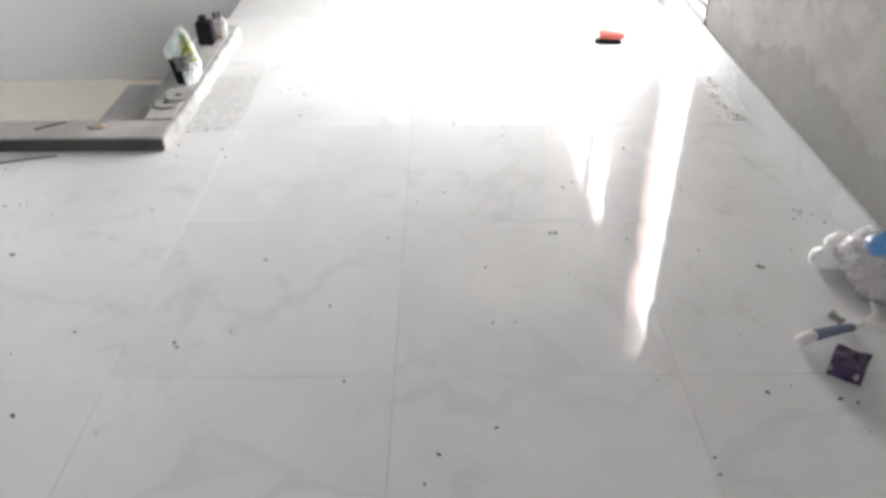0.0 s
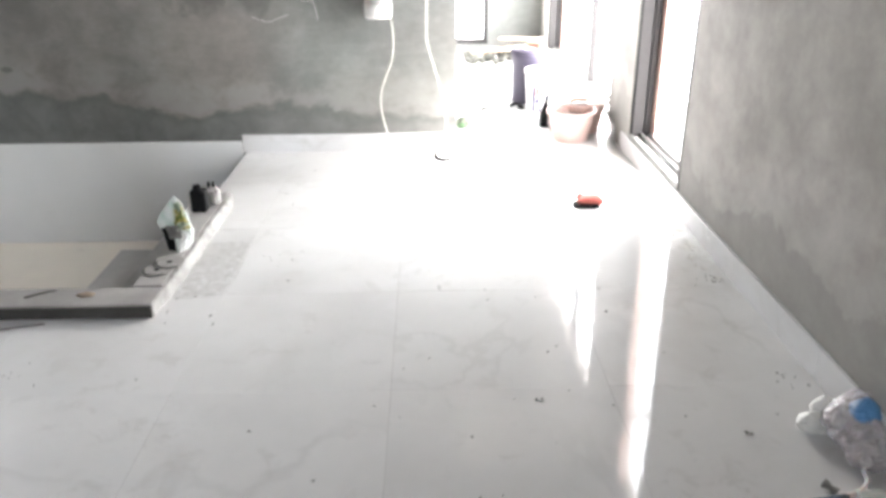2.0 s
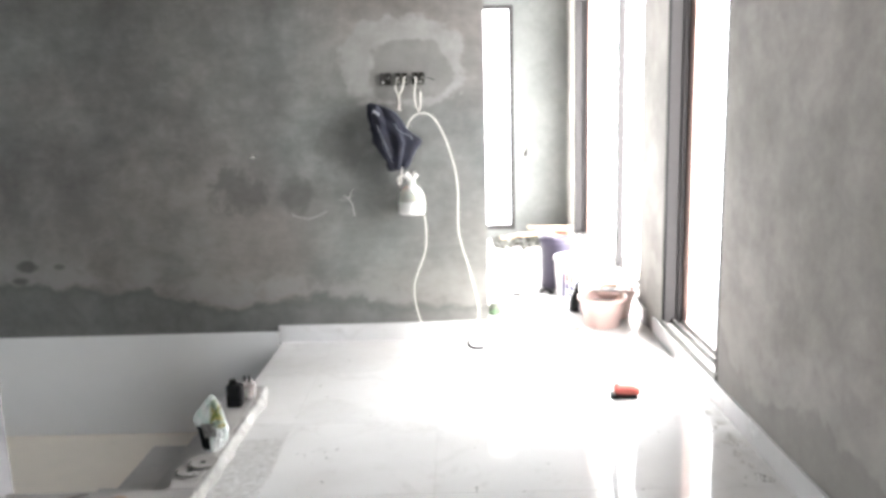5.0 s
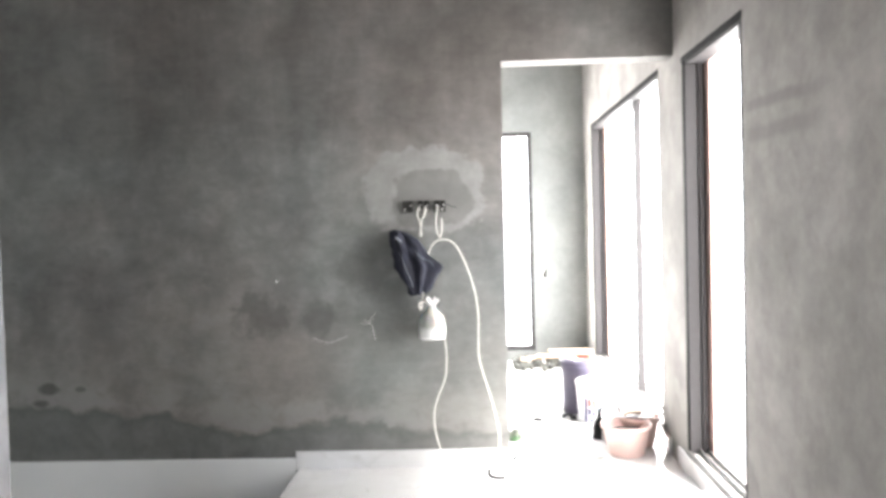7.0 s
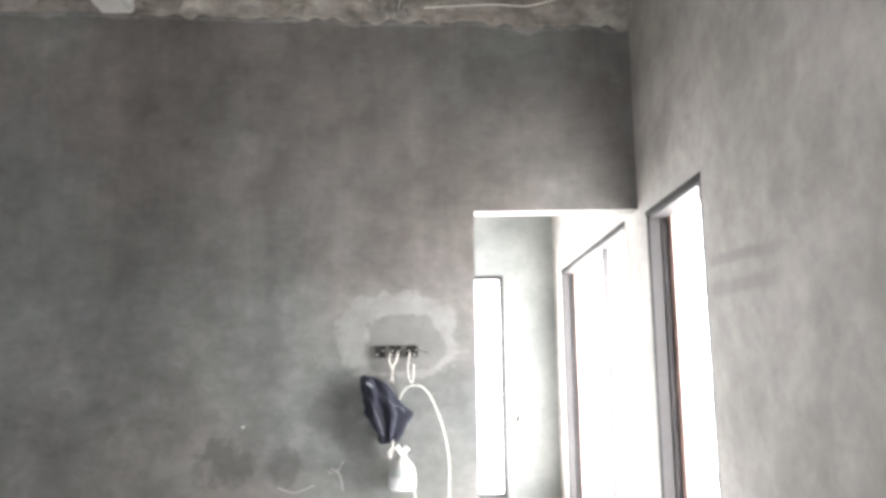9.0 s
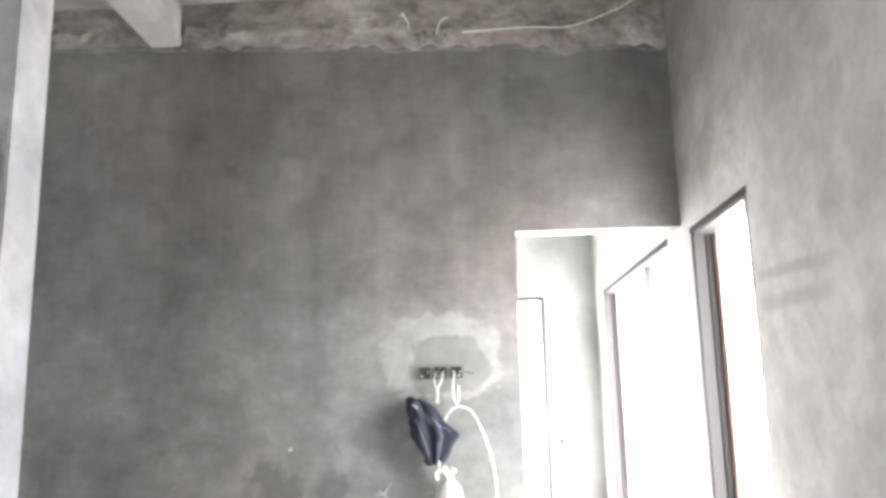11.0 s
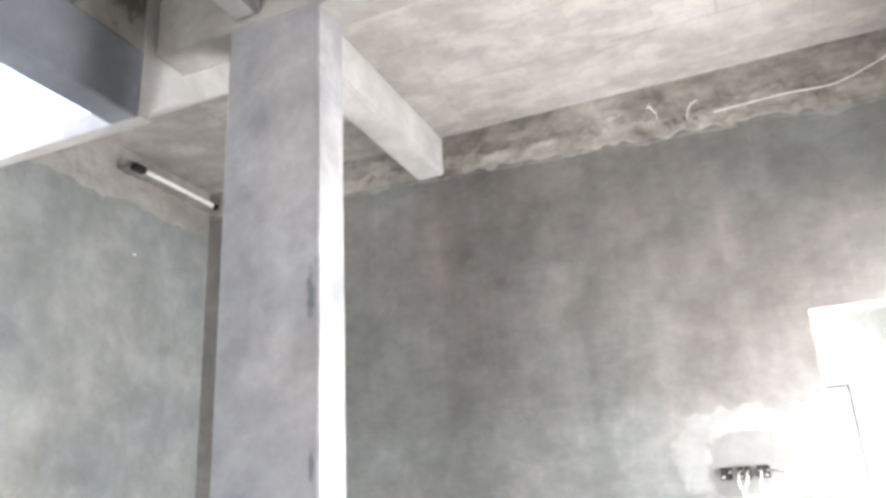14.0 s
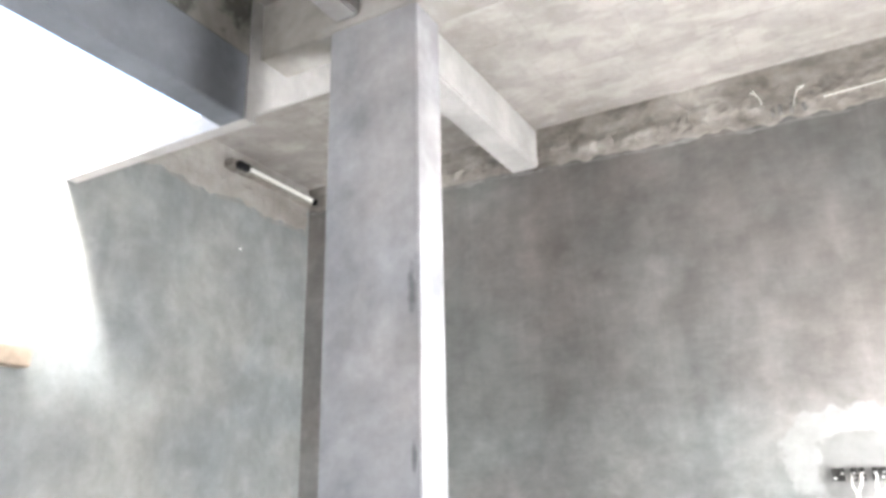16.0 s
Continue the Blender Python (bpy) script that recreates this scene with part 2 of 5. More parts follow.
def right_wall_material():
    """Warmer cement render with pale splashes low down."""
    m, n, l, b = material("cement_render_right")
    v = coords(n, l)
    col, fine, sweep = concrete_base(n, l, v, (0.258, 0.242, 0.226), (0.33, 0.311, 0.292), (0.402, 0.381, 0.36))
    sv = coords(n, l, False, (1.0, 1.5, 0.8))
    streak = noise_tex(n, l, sv, 1.6, 5, 0.6, 0.15)
    col = mix(n, l, 0.4, col, ramp(n, l, streak, [(0.35, (0.82,)), (0.65, (1.15,))]), "MULTIPLY")
    trowel = noise_tex(n, l, coords(n, l, False, (1, 0.8, 1.2)), 2.6, 7, 0.62, 0.12)
    col = mix(n, l, 0.7, col, ramp(n, l, trowel, [(0.36, (0.84,)), (0.62, (1.16,))]), "MULTIPLY")
    sep = n.new("ShaderNodeSeparateXYZ")
    l.new(v, sep.inputs[0])
    wav = noise_tex(n, l, coords(n, l, False, (1, 1.3, 1.2)), 1.7, 6, 0.58, 0.4)
    edge = maths(n, l, "ADD", sep.outputs[2], maths(n, l, "MULTIPLY", wav, -0.75))
    low = maths(n, l, "SUBTRACT", 1.0, smooth_step(n, l, edge, -0.02, 0.05))
    col = mix(n, l, maths(n, l, "MULTIPLY", low, 0.45), col, (0.40, 0.388, 0.365))
    mottle = noise_tex(n, l, coords(n, l, False, (1, 1.1, 1.2)), 8.0, 8, 0.68, 0.4)
    col = mix(n, l, 0.55, col, ramp(n, l, mottle, [(0.34, (0.84,)), (0.5, (1.0,)), (0.66, (1.14,))]), "MULTIPLY")
    # two bars of shade beside the window, painted into the colour, fading out
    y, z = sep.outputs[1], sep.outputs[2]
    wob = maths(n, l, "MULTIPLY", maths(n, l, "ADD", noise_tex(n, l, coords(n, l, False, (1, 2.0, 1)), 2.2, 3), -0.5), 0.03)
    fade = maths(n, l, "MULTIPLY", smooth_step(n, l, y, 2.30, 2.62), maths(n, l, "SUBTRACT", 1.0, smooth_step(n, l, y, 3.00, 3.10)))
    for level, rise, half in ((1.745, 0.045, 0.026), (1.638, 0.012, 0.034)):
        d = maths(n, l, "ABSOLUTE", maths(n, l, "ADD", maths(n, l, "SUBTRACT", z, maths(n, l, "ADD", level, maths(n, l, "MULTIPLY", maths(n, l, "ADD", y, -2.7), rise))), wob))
        # here smear is the mask of one shade bar
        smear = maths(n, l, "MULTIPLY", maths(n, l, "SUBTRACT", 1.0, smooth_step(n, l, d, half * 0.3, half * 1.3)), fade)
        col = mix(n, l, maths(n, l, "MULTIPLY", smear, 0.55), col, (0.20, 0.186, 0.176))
    low2 = maths(n, l, "SUBTRACT", 1.0, smooth_step(n, l, edge, -0.14, -0.10))
    col = mix(n, l, maths(n, l, "MULTIPLY", low2, 0.35), col, (0.17, 0.165, 0.155))
    l.new(col, b.inputs["Base Color"])
    b.inputs["Roughness"].default_value = 0.85
    bump(n, l, b, maths(n, l, "ADD", fine, sweep), 0.35, 0.006)
    return m


def formwork_material():
    """Pale board-marked ceiling concrete."""
    m, n, l, b = material("formwork_concrete")
    v = coords(n, l)
    col, fine, sweep = concrete_base(n, l, v, (0.285, 0.262, 0.241), (0.355, 0.330, 0.306), (0.43, 0.402, 0.376))
    def boards(width, row, joint, second, offset):
        t = n.new("ShaderNodeTexBrick")
        t.offset = offset
        t.inputs["Scale"].default_value = 1.0
        t.inputs["Brick Width"].default_value, t.inputs["Row Height"].default_value = width, row
        t.inputs["Mortar Size"].default_value, t.inputs["Mortar Smooth"].default_value = joint, 0.6
        t.inputs["Color1"].default_value, t.inputs["Color2"].default_value = (1, 1, 1, 1), (*second, 1)
        t.inputs["Mortar"].default_value = (0.80, 0.79, 0.77, 1)
        l.new(v, t.inputs["Vector"])
        return t.outputs["Color"]

    col = mix(n, l, 0.55, col, boards(0.92, 0.44, 0.008, (0.80, 0.79, 0.78), 0.5), "MULTIPLY")
    col = mix(n, l, 0.40, col, boards(0.31, 0.22, 0.012, (0.74, 0.73, 0.72), 0.3), "MULTIPLY")
    # pale cement film left in short blocks between the board marks
    pale = smooth_step(n, l, noise_tex(n, l, coords(n, l, False, (1.0, 1.6, 1)), 4.2, 6, 0.62, 0.15), 0.46, 0.64)
    col = mix(n, l, maths(n, l, "MULTIPLY", pale, 0.38), col, (0.50, 0.472, 0.442))
    blot = noise_tex(n, l, coords(n, l, False, (0.9, 1.3, 1)), 2.2, 6, 0.62, 0.1)
    col = mix(n, l, 0.42, col, ramp(n, l, blot, [(0.36, (0.74,)), (0.55, (1.05,))]), "MULTIPLY")
    speck = noise_tex(n, l, v, 30.0, 4, 0.6)
    col = mix(n, l, 0.4, col, ramp(n, l, speck, [(0.30, (0.72,)), (0.42, (1.0,))]), "MULTIPLY")
    l.new(col, b.inputs["Base Color"])
    b.inputs["Roughness"].default_value = 0.9
    bump(n, l, b, maths(n, l, "ADD", fine, sweep), 0.3, 0.006)
    return m


def rough_beam_material():
    """Bare beam concrete with brown mortar smears."""
    m, n, l, b = material("rough_beam_concrete")
    v = coords(n, l)
    a = noise_tex(n, l, v, 4.5, 6, 0.6, 0.1)
    c = noise_tex(n, l, v, 22.0, 6, 0.7)
    col = ramp(n, l, a, [(0.34, (0.165, 0.147, 0.128)), (0.44, (0.245, 0.224, 0.199)), (0.56, (0.295, 0.272, 0.245)), (0.68, (0.40, 0.375, 0.343))])
    smear = noise_tex(n, l, coords(n, l, False, (0.8, 0.8, 2.4)), 6.0, 6, 0.65, 0.4)
    col = mix(n, l, 0.7, col, ramp(n, l, smear, [(0.36, (0.66,)), (0.5, (1.0,)), (0.62, (1.24,))]), "MULTIPLY")
    col = mix(n, l, 0.6, col, ramp(n, l, c, [(0.3, (0.82,)), (0.7, (1.10,))]), "MULTIPLY")
    l.new(col, b.inputs["Base Color"])
    b.inputs["Roughness"].default_value = 0.95
    bump(n, l, b, maths(n, l, "ADD", a, c), 0.4, 0.012)
    return m


def marble_material(name, base=(0.772, 0.768, 0.762), rough=0.035, dust=0.5):
    """Polished white porcelain with grey veins, under a film of cement dust."""
    m, n, l, b = material(name)
    v = coords(n, l, True)
    warp = noise_tex(n, l, v, 1.3, 5, 0.55, 0.5)
    vein = maths(n, l, "ABSOLUTE", maths(n, l, "SUBTRACT", warp, 0.5))
    veins = maths(n, l, "SUBTRACT", 1.0, smooth_step(n, l, vein, 0.0, 0.030))
    mask = smooth_step(n, l, noise_tex(n, l, v, 1.1, 2), 0.46, 0.62)
    cloud = noise_tex(n, l, v, 2.4, 5, 0.6)
    col = ramp(n, l, cloud, [(0.3, tuple(c * 0.90 for c in base)), (0.65, base)])
    col = mix(n, l, maths(n, l, "MULTIPLY", maths(n, l, "MULTIPLY", veins, mask), 0.22), col, (0.45, 0.45, 0.44))
    tc = n.new("ShaderNodeNewGeometry")
    pos = tc.outputs["Position"]
    dirt = noise_tex(n, l, pos, 1.6, 6, 0.65, 0.7)
    col = mix(n, l, maths(n, l, "MULTIPLY", smooth_step(n, l, dirt, 0.5, 0.75), dust * 0.5), col, (0.55, 0.53, 0.50))
    crumbs = noise_tex(n, l, pos, 34.0, 5, 0.7)
    crumb_zone = smooth_step(n, l, noise_tex(n, l, pos, 2.3, 3, 0.6), 0.56, 0.70)
    col = mix(n, l, maths(n, l, "MULTIPLY", maths(n, l, "MULTIPLY", smooth_step(n, l, crumbs, 0.53, 0.62), crumb_zone), 0.5 * dust), col, (0.36, 0.35, 0.33))
    # thin warm wash of wiped cement, and broken smudges
    wash = noise_tex(n, l, pos, 0.9, 4, 0.55, 0.4)
    col = mix(n, l, maths(n, l, "MULTIPLY", smooth_step(n, l, wash, 0.34, 0.66), 0.42 * dust), col, (0.52, 0.505, 0.48))
    smudge = maths(n, l, "MULTIPLY", smooth_step(n, l, noise_tex(n, l, pos, 9.0, 6, 0.66, 0.6), 0.54, 0.66), smooth_step(n, l, noise_tex(n, l, pos, 1.9, 3, 0.6), 0.44, 0.60))
    col = mix(n, l, maths(n, l, "MULTIPLY", smudge, 0.42 * dust), col, (0.40, 0.385, 0.36))
    # cement smeared on the tile beside the coping
    sep = n.new("ShaderNodeSeparateXYZ")
    l.new(pos, sep.inputs[0])
    dx = maths(n, l, "POWER", maths(n, l, "ABSOLUTE", maths(n, l, "DIVIDE", maths(n, l, "ADD", sep.outputs[0], 0.80), 0.105)), 4.0)
    dy = maths(n, l, "POWER", maths(n, l, "ABSOLUTE", maths(n, l, "DIVIDE", maths(n, l, "ADD", sep.outputs[1], -2.58), 0.25)), 4.0)
    d2 = maths(n, l, "ADD", maths(n, l, "ADD", dx, dy), maths(n, l, "MULTIPLY", maths(n, l, "ADD", noise_tex(n, l, pos, 14.0, 5, 0.65), -0.5), 1.6))
    smear = maths(n, l, "MULTIPLY", maths(n, l, "SUBTRACT", 1.0, smooth_step(n, l, d2, 0.5, 1.2)), smooth_step(n, l, noise_tex(n, l, pos, 38.0, 6, 0.7), 0.40, 0.60))
    ex = maths(n, l, "DIVIDE", maths(n, l, "ADD", sep.outputs[0], -1.0), 0.10)
    ey = maths(n, l, "DIVIDE", maths(n, l, "ADD", sep.outputs[1], -2.75), 0.50)
    e2 = maths(n, l, "ADD", maths(n, l, "MULTIPLY", ex, ex), maths(n, l, "MULTIPLY", ey, ey))
    splash = maths(n, l, "MULTIPLY", maths(n, l, "SUBTRACT", 1.0, smooth_step(n, l, e2, 0.3, 1.2)), smooth_step(n, l, noise_tex(n, l, pos, 11.0, 4, 0.55), 0.42, 0.68))
    splash = maths(n, l, "MULTIPLY", splash, 0.38)
    smear = maths(n, l, "MAXIMUM", smear, splash)
    col = mix(n, l, maths(n, l, "MULTIPLY", smear, 0.68), col, (0.27, 0.263, 0.25))
    l.new(col, b.inputs["Base Color"])
    rr = maths(n, l, "ADD", rough, maths(n, l, "MULTIPLY", smooth_step(n, l, dirt, 0.35, 0.8), 0.13 * dust))
    rr = maths(n, l, "ADD", rr, maths(n, l, "MULTIPLY", maths(n, l, "MAXIMUM", smear, maths(n, l, "MULTIPLY", smudge, 0.4)), 0.4))
    l.new(rr, b.inputs["Roughness"])
    bump(n, l, b, noise_tex(n, l, pos, 4.5, 2), 0.16, 0.01)
    return m


def simple(name, colour, rough=0.5, metal=0.0, vary=0.15, scale=12.0, bump_strength=0.1, **extra):
    m, n, l, b = material(name)
    v = coords(n, l, True)
    f = noise_tex(n, l, v, scale, 5, 0.6)
    c = ramp(n, l, f, [(0.3, tuple(x * (1 - vary) for x in colour)), (0.7, tuple(min(1.0, x * (1 + vary)) for x in colour))])
    l.new(c, b.inputs["Base Color"])
    l.new(ramp(n, l, f, [(0.3, (max(0.02, rough - 0.08),)), (0.7, (min(1.0, rough + 0.08),))]), b.inputs["Roughness"])
    b.inputs["Metallic"].default_value = metal
    for k, val in extra.items():
        b.inputs[k.replace("_", " ")].default_value = val
    if bump_strength:
        bump(n, l, b, f, bump_strength, 0.004)
    return m


MAT_BACK = back_wall_material()
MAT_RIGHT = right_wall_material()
MAT_WALL = plain_concrete("cement_render", (0.178, 0.186, 0.182), (0.215, 0.223, 0.218), (0.258, 0.266, 0.26))


def stained_concrete(name, dark, mid, light, spots, axis, stain, strength, cloud=0.5):
    """Cement render with a few dark smears. spots: place along the wall, height and half sizes."""
    m, n, l, b = material(name)
    v = coords(n, l)
    col, fine, sweep = concrete_base(n, l, v, dark, mid, light)
    up = noise_tex(n, l, coords(n, l, False, (3.0, 3.0, 0.8)), 1.4, 5, 0.6, 0.1)
    col = mix(n, l, 0.5, col, ramp(n, l, up, [(0.34, (0.82,)), (0.66, (1.12,))]), "MULTIPLY")
    trowel = noise_tex(n, l, v, 2.8, 8, 0.66, 0.25)
    col = mix(n, l, cloud, col, ramp(n, l, trowel, [(0.35, (0.80,)), (0.5, (1.0,)), (0.63, (1.18,))]), "MULTIPLY")
    hue = noise_tex(n, l, v, 1.3, 4, 0.55, 0.2)
    col = mix(n, l, 0.6, col, ramp(n, l, hue, [(0.38, (0.96, 0.99, 1.03)), (0.62, (1.05, 1.0, 0.965))]), "MULTIPLY")
    sep = n.new("ShaderNodeSeparateXYZ")
    l.new(v, sep.inputs[0])
    rough = noise_tex(n, l, v, 13.0, 5, 0.65)
    for u, z, ru, rz in spots:
        du = maths(n, l, "DIVIDE", maths(n, l, "ADD", sep.outputs[axis], -u), ru)
        dz = maths(n, l, "DIVIDE", maths(n, l, "ADD", sep.outputs[2], -z), rz)
        d = maths(n, l, "ADD", maths(n, l, "MULTIPLY", du, du), maths(n, l, "MULTIPLY", dz, dz))
        d = maths(n, l, "ADD", d, maths(n, l, "MULTIPLY", maths(n, l, "ADD", rough, -0.5), 3.6))
        f = maths(n, l, "SUBTRACT", 1.0, smooth_step(n, l, d, -0.2, 1.5))
        col = mix(n, l, maths(n, l, "MULTIPLY", f, strength), col, stain)
    l.new(col, b.inputs["Base Color"])
    b.inputs["Roughness"].default_value = 0.85
    bump(n, l, b, maths(n, l, "ADD", fine, sweep), 0.35, 0.006)
    return m


MAT_COLUMN = stained_concrete("cement_render_column", (0.222, 0.218, 0.226), (0.278, 0.273, 0.283), (0.338, 0.332, 0.342),
                              ((-1.560, 1.475, 0.012, 0.055), (-1.572, 1.315, 0.010, 0.03), (-1.565, 2.08, 0.02, 0.10)), 0, (0.07, 0.072, 0.075), 0.7, 0.95)
MAT_LEFT = stained_concrete("cement_render_left", (0.178, 0.186, 0.182), (0.215, 0.223, 0.218), (0.258, 0.266, 0.26),
                            ((3.52, 2.06, 0.17, 0.10), (3.75, 2.42, 0.08, 0.05), (3.1, 1.62, 0.20, 0.06)), 1, (0.14, 0.146, 0.14), 0.6, 0.8)
MAT_CEIL = formwork_material()


def mould_material():
    """Bare concrete blackened by rain, with greenish patches."""
    m, n, l, b = material("mouldy_concrete")
    v = coords(n, l)
    col, fine, sweep = concrete_base(n, l, v, (0.17, 0.16, 0.142), (0.25, 0.235, 0.21), (0.33, 0.312, 0.285))
    mould = smooth_step(n, l, noise_tex(n, l, v, 3.6, 7, 0.66, 0.3), 0.46, 0.60)
    col = mix(n, l, maths(n, l, "MULTIPLY", mould, 0.8), col, (0.052, 0.055, 0.045))
    l.new(col, b.inputs["Base Color"])
    b.inputs["Roughness"].default_value = 0.95
    bump(n, l, b, maths(n, l, "ADD", fine, sweep), 0.5, 0.008)
    return m


MAT_MOULD = mould_material()
MAT_ROUGH = rough_beam_material()
MAT_BEAM = plain_concrete("beam_concrete", (0.31, 0.297, 0.283), (0.39, 0.376, 0.36), (0.48, 0.465, 0.447), 0.9)
# brown staining plus the cross beam's shade, both put into the colour
MAT_BEAM_BROWN = plain_concrete("brown_stain_shade_concrete", (0.20, 0.182, 0.16), (0.29, 0.272, 0.25), (0.41, 0.39, 0.365), 0.9)
MAT_TRIM = plain_concrete("blue_grey_render", (0.14, 0.15, 0.165), (0.18, 0.19, 0.21), (0.23, 0.24, 0.26))
MAT_SLAB = plain_concrete("screed", (0.32, 0.315, 0.305), (0.40, 0.395, 0.385), (0.47, 0.465, 0.45), 0.95, 0.6)
MAT_GROUT = simple("grout", (0.46, 0.45, 0.435), 0.9, 0, 0.3, 5.0)
MAT_TILE = marble_material("polished_tile")
MAT_SKIRT = marble_material("skirting_tile", (0.74, 0.74, 0.75), 0.14, 0.7)
MAT_STAIRTILE = simple("stair_wall_tile", (0.82, 0.83, 0.83), 0.35, 0, 0.03, 2.0, 0.03)
MAT_CREAM = simple("cream_landing_tile", (0.86, 0.80, 0.70), 0.35, 0.0, 0.05, 3.0, 0.05)
MAT_COPING = plain_concrete("coping_stone", (0.27, 0.258, 0.245), (0.345, 0.332, 0.318), (0.42, 0.405, 0.39), 0.6, 0.15, (2, 2, 2))
MAT_STONE_EDGE = plain_concrete("dark_stone_edge", (0.036, 0.033, 0.029), (0.056, 0.052, 0.046), (0.085, 0.079, 0.071), 0.8)
MAT_ALU = simple("grey_aluminium", (0.050, 0.047, 0.048), 0.6, 0.0, 0.08, 30, 0.05, Specular_IOR_Level=0.15)
MAT_ALU_DARK = simple("dark_gasket", (0.010, 0.010, 0.010), 0.7, 0.0, 0.1, 30, 0.05, Specular_IOR_Level=0.1)
MAT_ALU_MID = simple("mid_aluminium", (0.16, 0.158, 0.155), 0.5, 0.2, 0.08, 30)
MAT_ALU_LIGHT = simple("light_aluminium", (0.62, 0.61, 0.60), 0.4, 0.5, 0.08, 30)
MAT_WOODTRIM = simple("pinkish_wood_trim", (0.52, 0.37, 0.33), 0.7, 0, 0.12, 9)
MAT_WIRE = simple("white_cable", (0.80, 0.78, 0.72), 0.5, 0, 0.05, 20, 0)
MAT_CLOTH = simple("navy_cloth", (0.017, 0.019, 0.033), 0.75, 0, 0.35, 18, 0.4)
MAT_CLOTH_TRIM = simple("grey_piping", (0.26, 0.27, 0.31), 0.7)
MAT_JUG = simple("white_plastic", (0.66, 0.65, 0.62), 0.4, 0, 0.05, 8, 0.05, Subsurface_Weight=0.2)
MAT_JUG_LIQUID = simple("milky_filling", (0.90, 0.90, 0.88), 0.45, 0, 0.03)
MAT_BLACK = simple("black_plastic", (0.007, 0.007, 0.008), 0.55, 0, 0.2, 12.0, 0.1, Specular_IOR_Level=0.2)
MAT_BOX = simple("back_box_dark", (0.03, 0.028, 0.025), 0.8, 0, 0.3)
MAT_PINK = simple("pink_plastic", (0.74, 0.55, 0.50), 0.5, 0, 0.10, 7)
MAT_PURPLE = simple("purple_blue_plastic", (0.050, 0.043, 0.072), 0.6, 0, 0.1, 6)
MAT_PAIL = simple("white_pail", (0.70, 0.70, 0.71), 0.4, 0, 0.04)
MAT_RED = simple("red_print", (0.70, 0.10, 0.08), 0.5)
MAT_NAVY = simple("navy_print", (0.06, 0.06, 0.14), 0.5)
MAT_SPONGE = simple("red_orange_foam", (0.74, 0.19, 0.155), 0.8, 0, 0.2, 60, 0.5)
MAT_RUBBLE = simple("grey_rubble", (0.055, 0.056, 0.050), 0.95, 0, 0.4, 9, 0.5)
MAT_TIMBER = simple("raw_timber", (0.42, 0.32, 0.23), 0.75, 0, 0.2, 9, 0.2)
MAT_BAG = simple("dull_green_wrapper", (0.16, 0.18, 0.14), 0.45, 0, 0.6, 45, 0.1)
MAT_GREEN = simple("green_print", (0.10, 0.19, 0.09), 0.4, 0, 0.6, 40)
MAT_BLUE = simple("blue_label", (0.10, 0.28, 0.56), 0.35)
MAT_DISC = simple("abrasive_disc", (0.30, 0.29, 0.275), 0.8, 0, 0.15, 50, 0.3)
MAT_STEEL = simple("dull_steel", (0.22, 0.21, 0.20), 0.5, 0.8, 0.2, 30)
MAT_GREYBLUE = simple("grey_blue_grip", (0.13, 0.16, 0.21), 0.55)
MAT_PURPLE_DARK = simple("dark_purple_film", (0.045, 0.025, 0.06), 0.3, 0, 0.4, 20, 0.2)
MAT_TUBE = simple("lamp_tube_glass", (0.85, 0.84, 0.80), 0.3, 0, 0.03)
MAT_BRICK = simple("raw_brick", (0.30, 0.24, 0.185), 0.9, 0, 0.25, 14, 0.4)
MAT_PLASTER = plain_concrete("pale_plaster", (0.40, 0.39, 0.37), (0.50, 0.49, 0.47), (0.60, 0.59, 0.57), 0.9)
MAT_MORTAR = plain_concrete("white_mortar", (0.28, 0.273, 0.262), (0.385, 0.377, 0.363), (0.50, 0.49, 0.475), 0.9, 0.6, (5, 5, 5))
MAT_LIP = plain_concrete("render_edge", (0.175, 0.169, 0.16), (0.225, 0.218, 0.207), (0.285, 0.278, 0.266), 0.95, 0.8)
# ground colour paled to read as overexposed through the window
MAT_GROUND = simple("pale_ground", (0.58, 0.57, 0.54), 0.95, 0, 0.15, 0.6, 0.3)


def film_material(name, tint, alpha):
    m, n, l, b = material(name)
    b.inputs["Base Color"].default_value = (*tint, 1)
    b.inputs["Roughness"].default_value = 0.18
    f = noise_tex(n, l, coords(n, l), 16.0, 4, 0.6)
    l.new(ramp(n, l, f, [(0.35, (alpha * 0.6,)), (0.7, (min(1.0, alpha * 1.5),))]), b.inputs["Alpha"])
    bump(n, l, b, f, 0.6, 0.01)
    return m


MAT_FILM = film_material("clear_plastic_film", (0.74, 0.68, 0.70), 0.34)
MAT_BOTTLE = film_material("cloudy_bottle", (0.72, 0.68, 0.68), 0.55)


# ---- builders ----
def part(name, bm, mat, parent=None, label="", smooth=False):
    me = bpy.data.meshes.new(name)
    bmesh.ops.recalc_face_normals(bm, faces=bm.faces)
    bm.to_mesh(me)
    bm.free()
    if smooth:
        for p in me.polygons:
            p.use_smooth = True
    me.materials.append(mat)
    ob = new(name, me)
    if parent:
        ob.parent = parent
    return tagged(ob, label)


def thing(name, label, category, group="", kind=""):
    return tagged(new(name), label, category, group, kind)


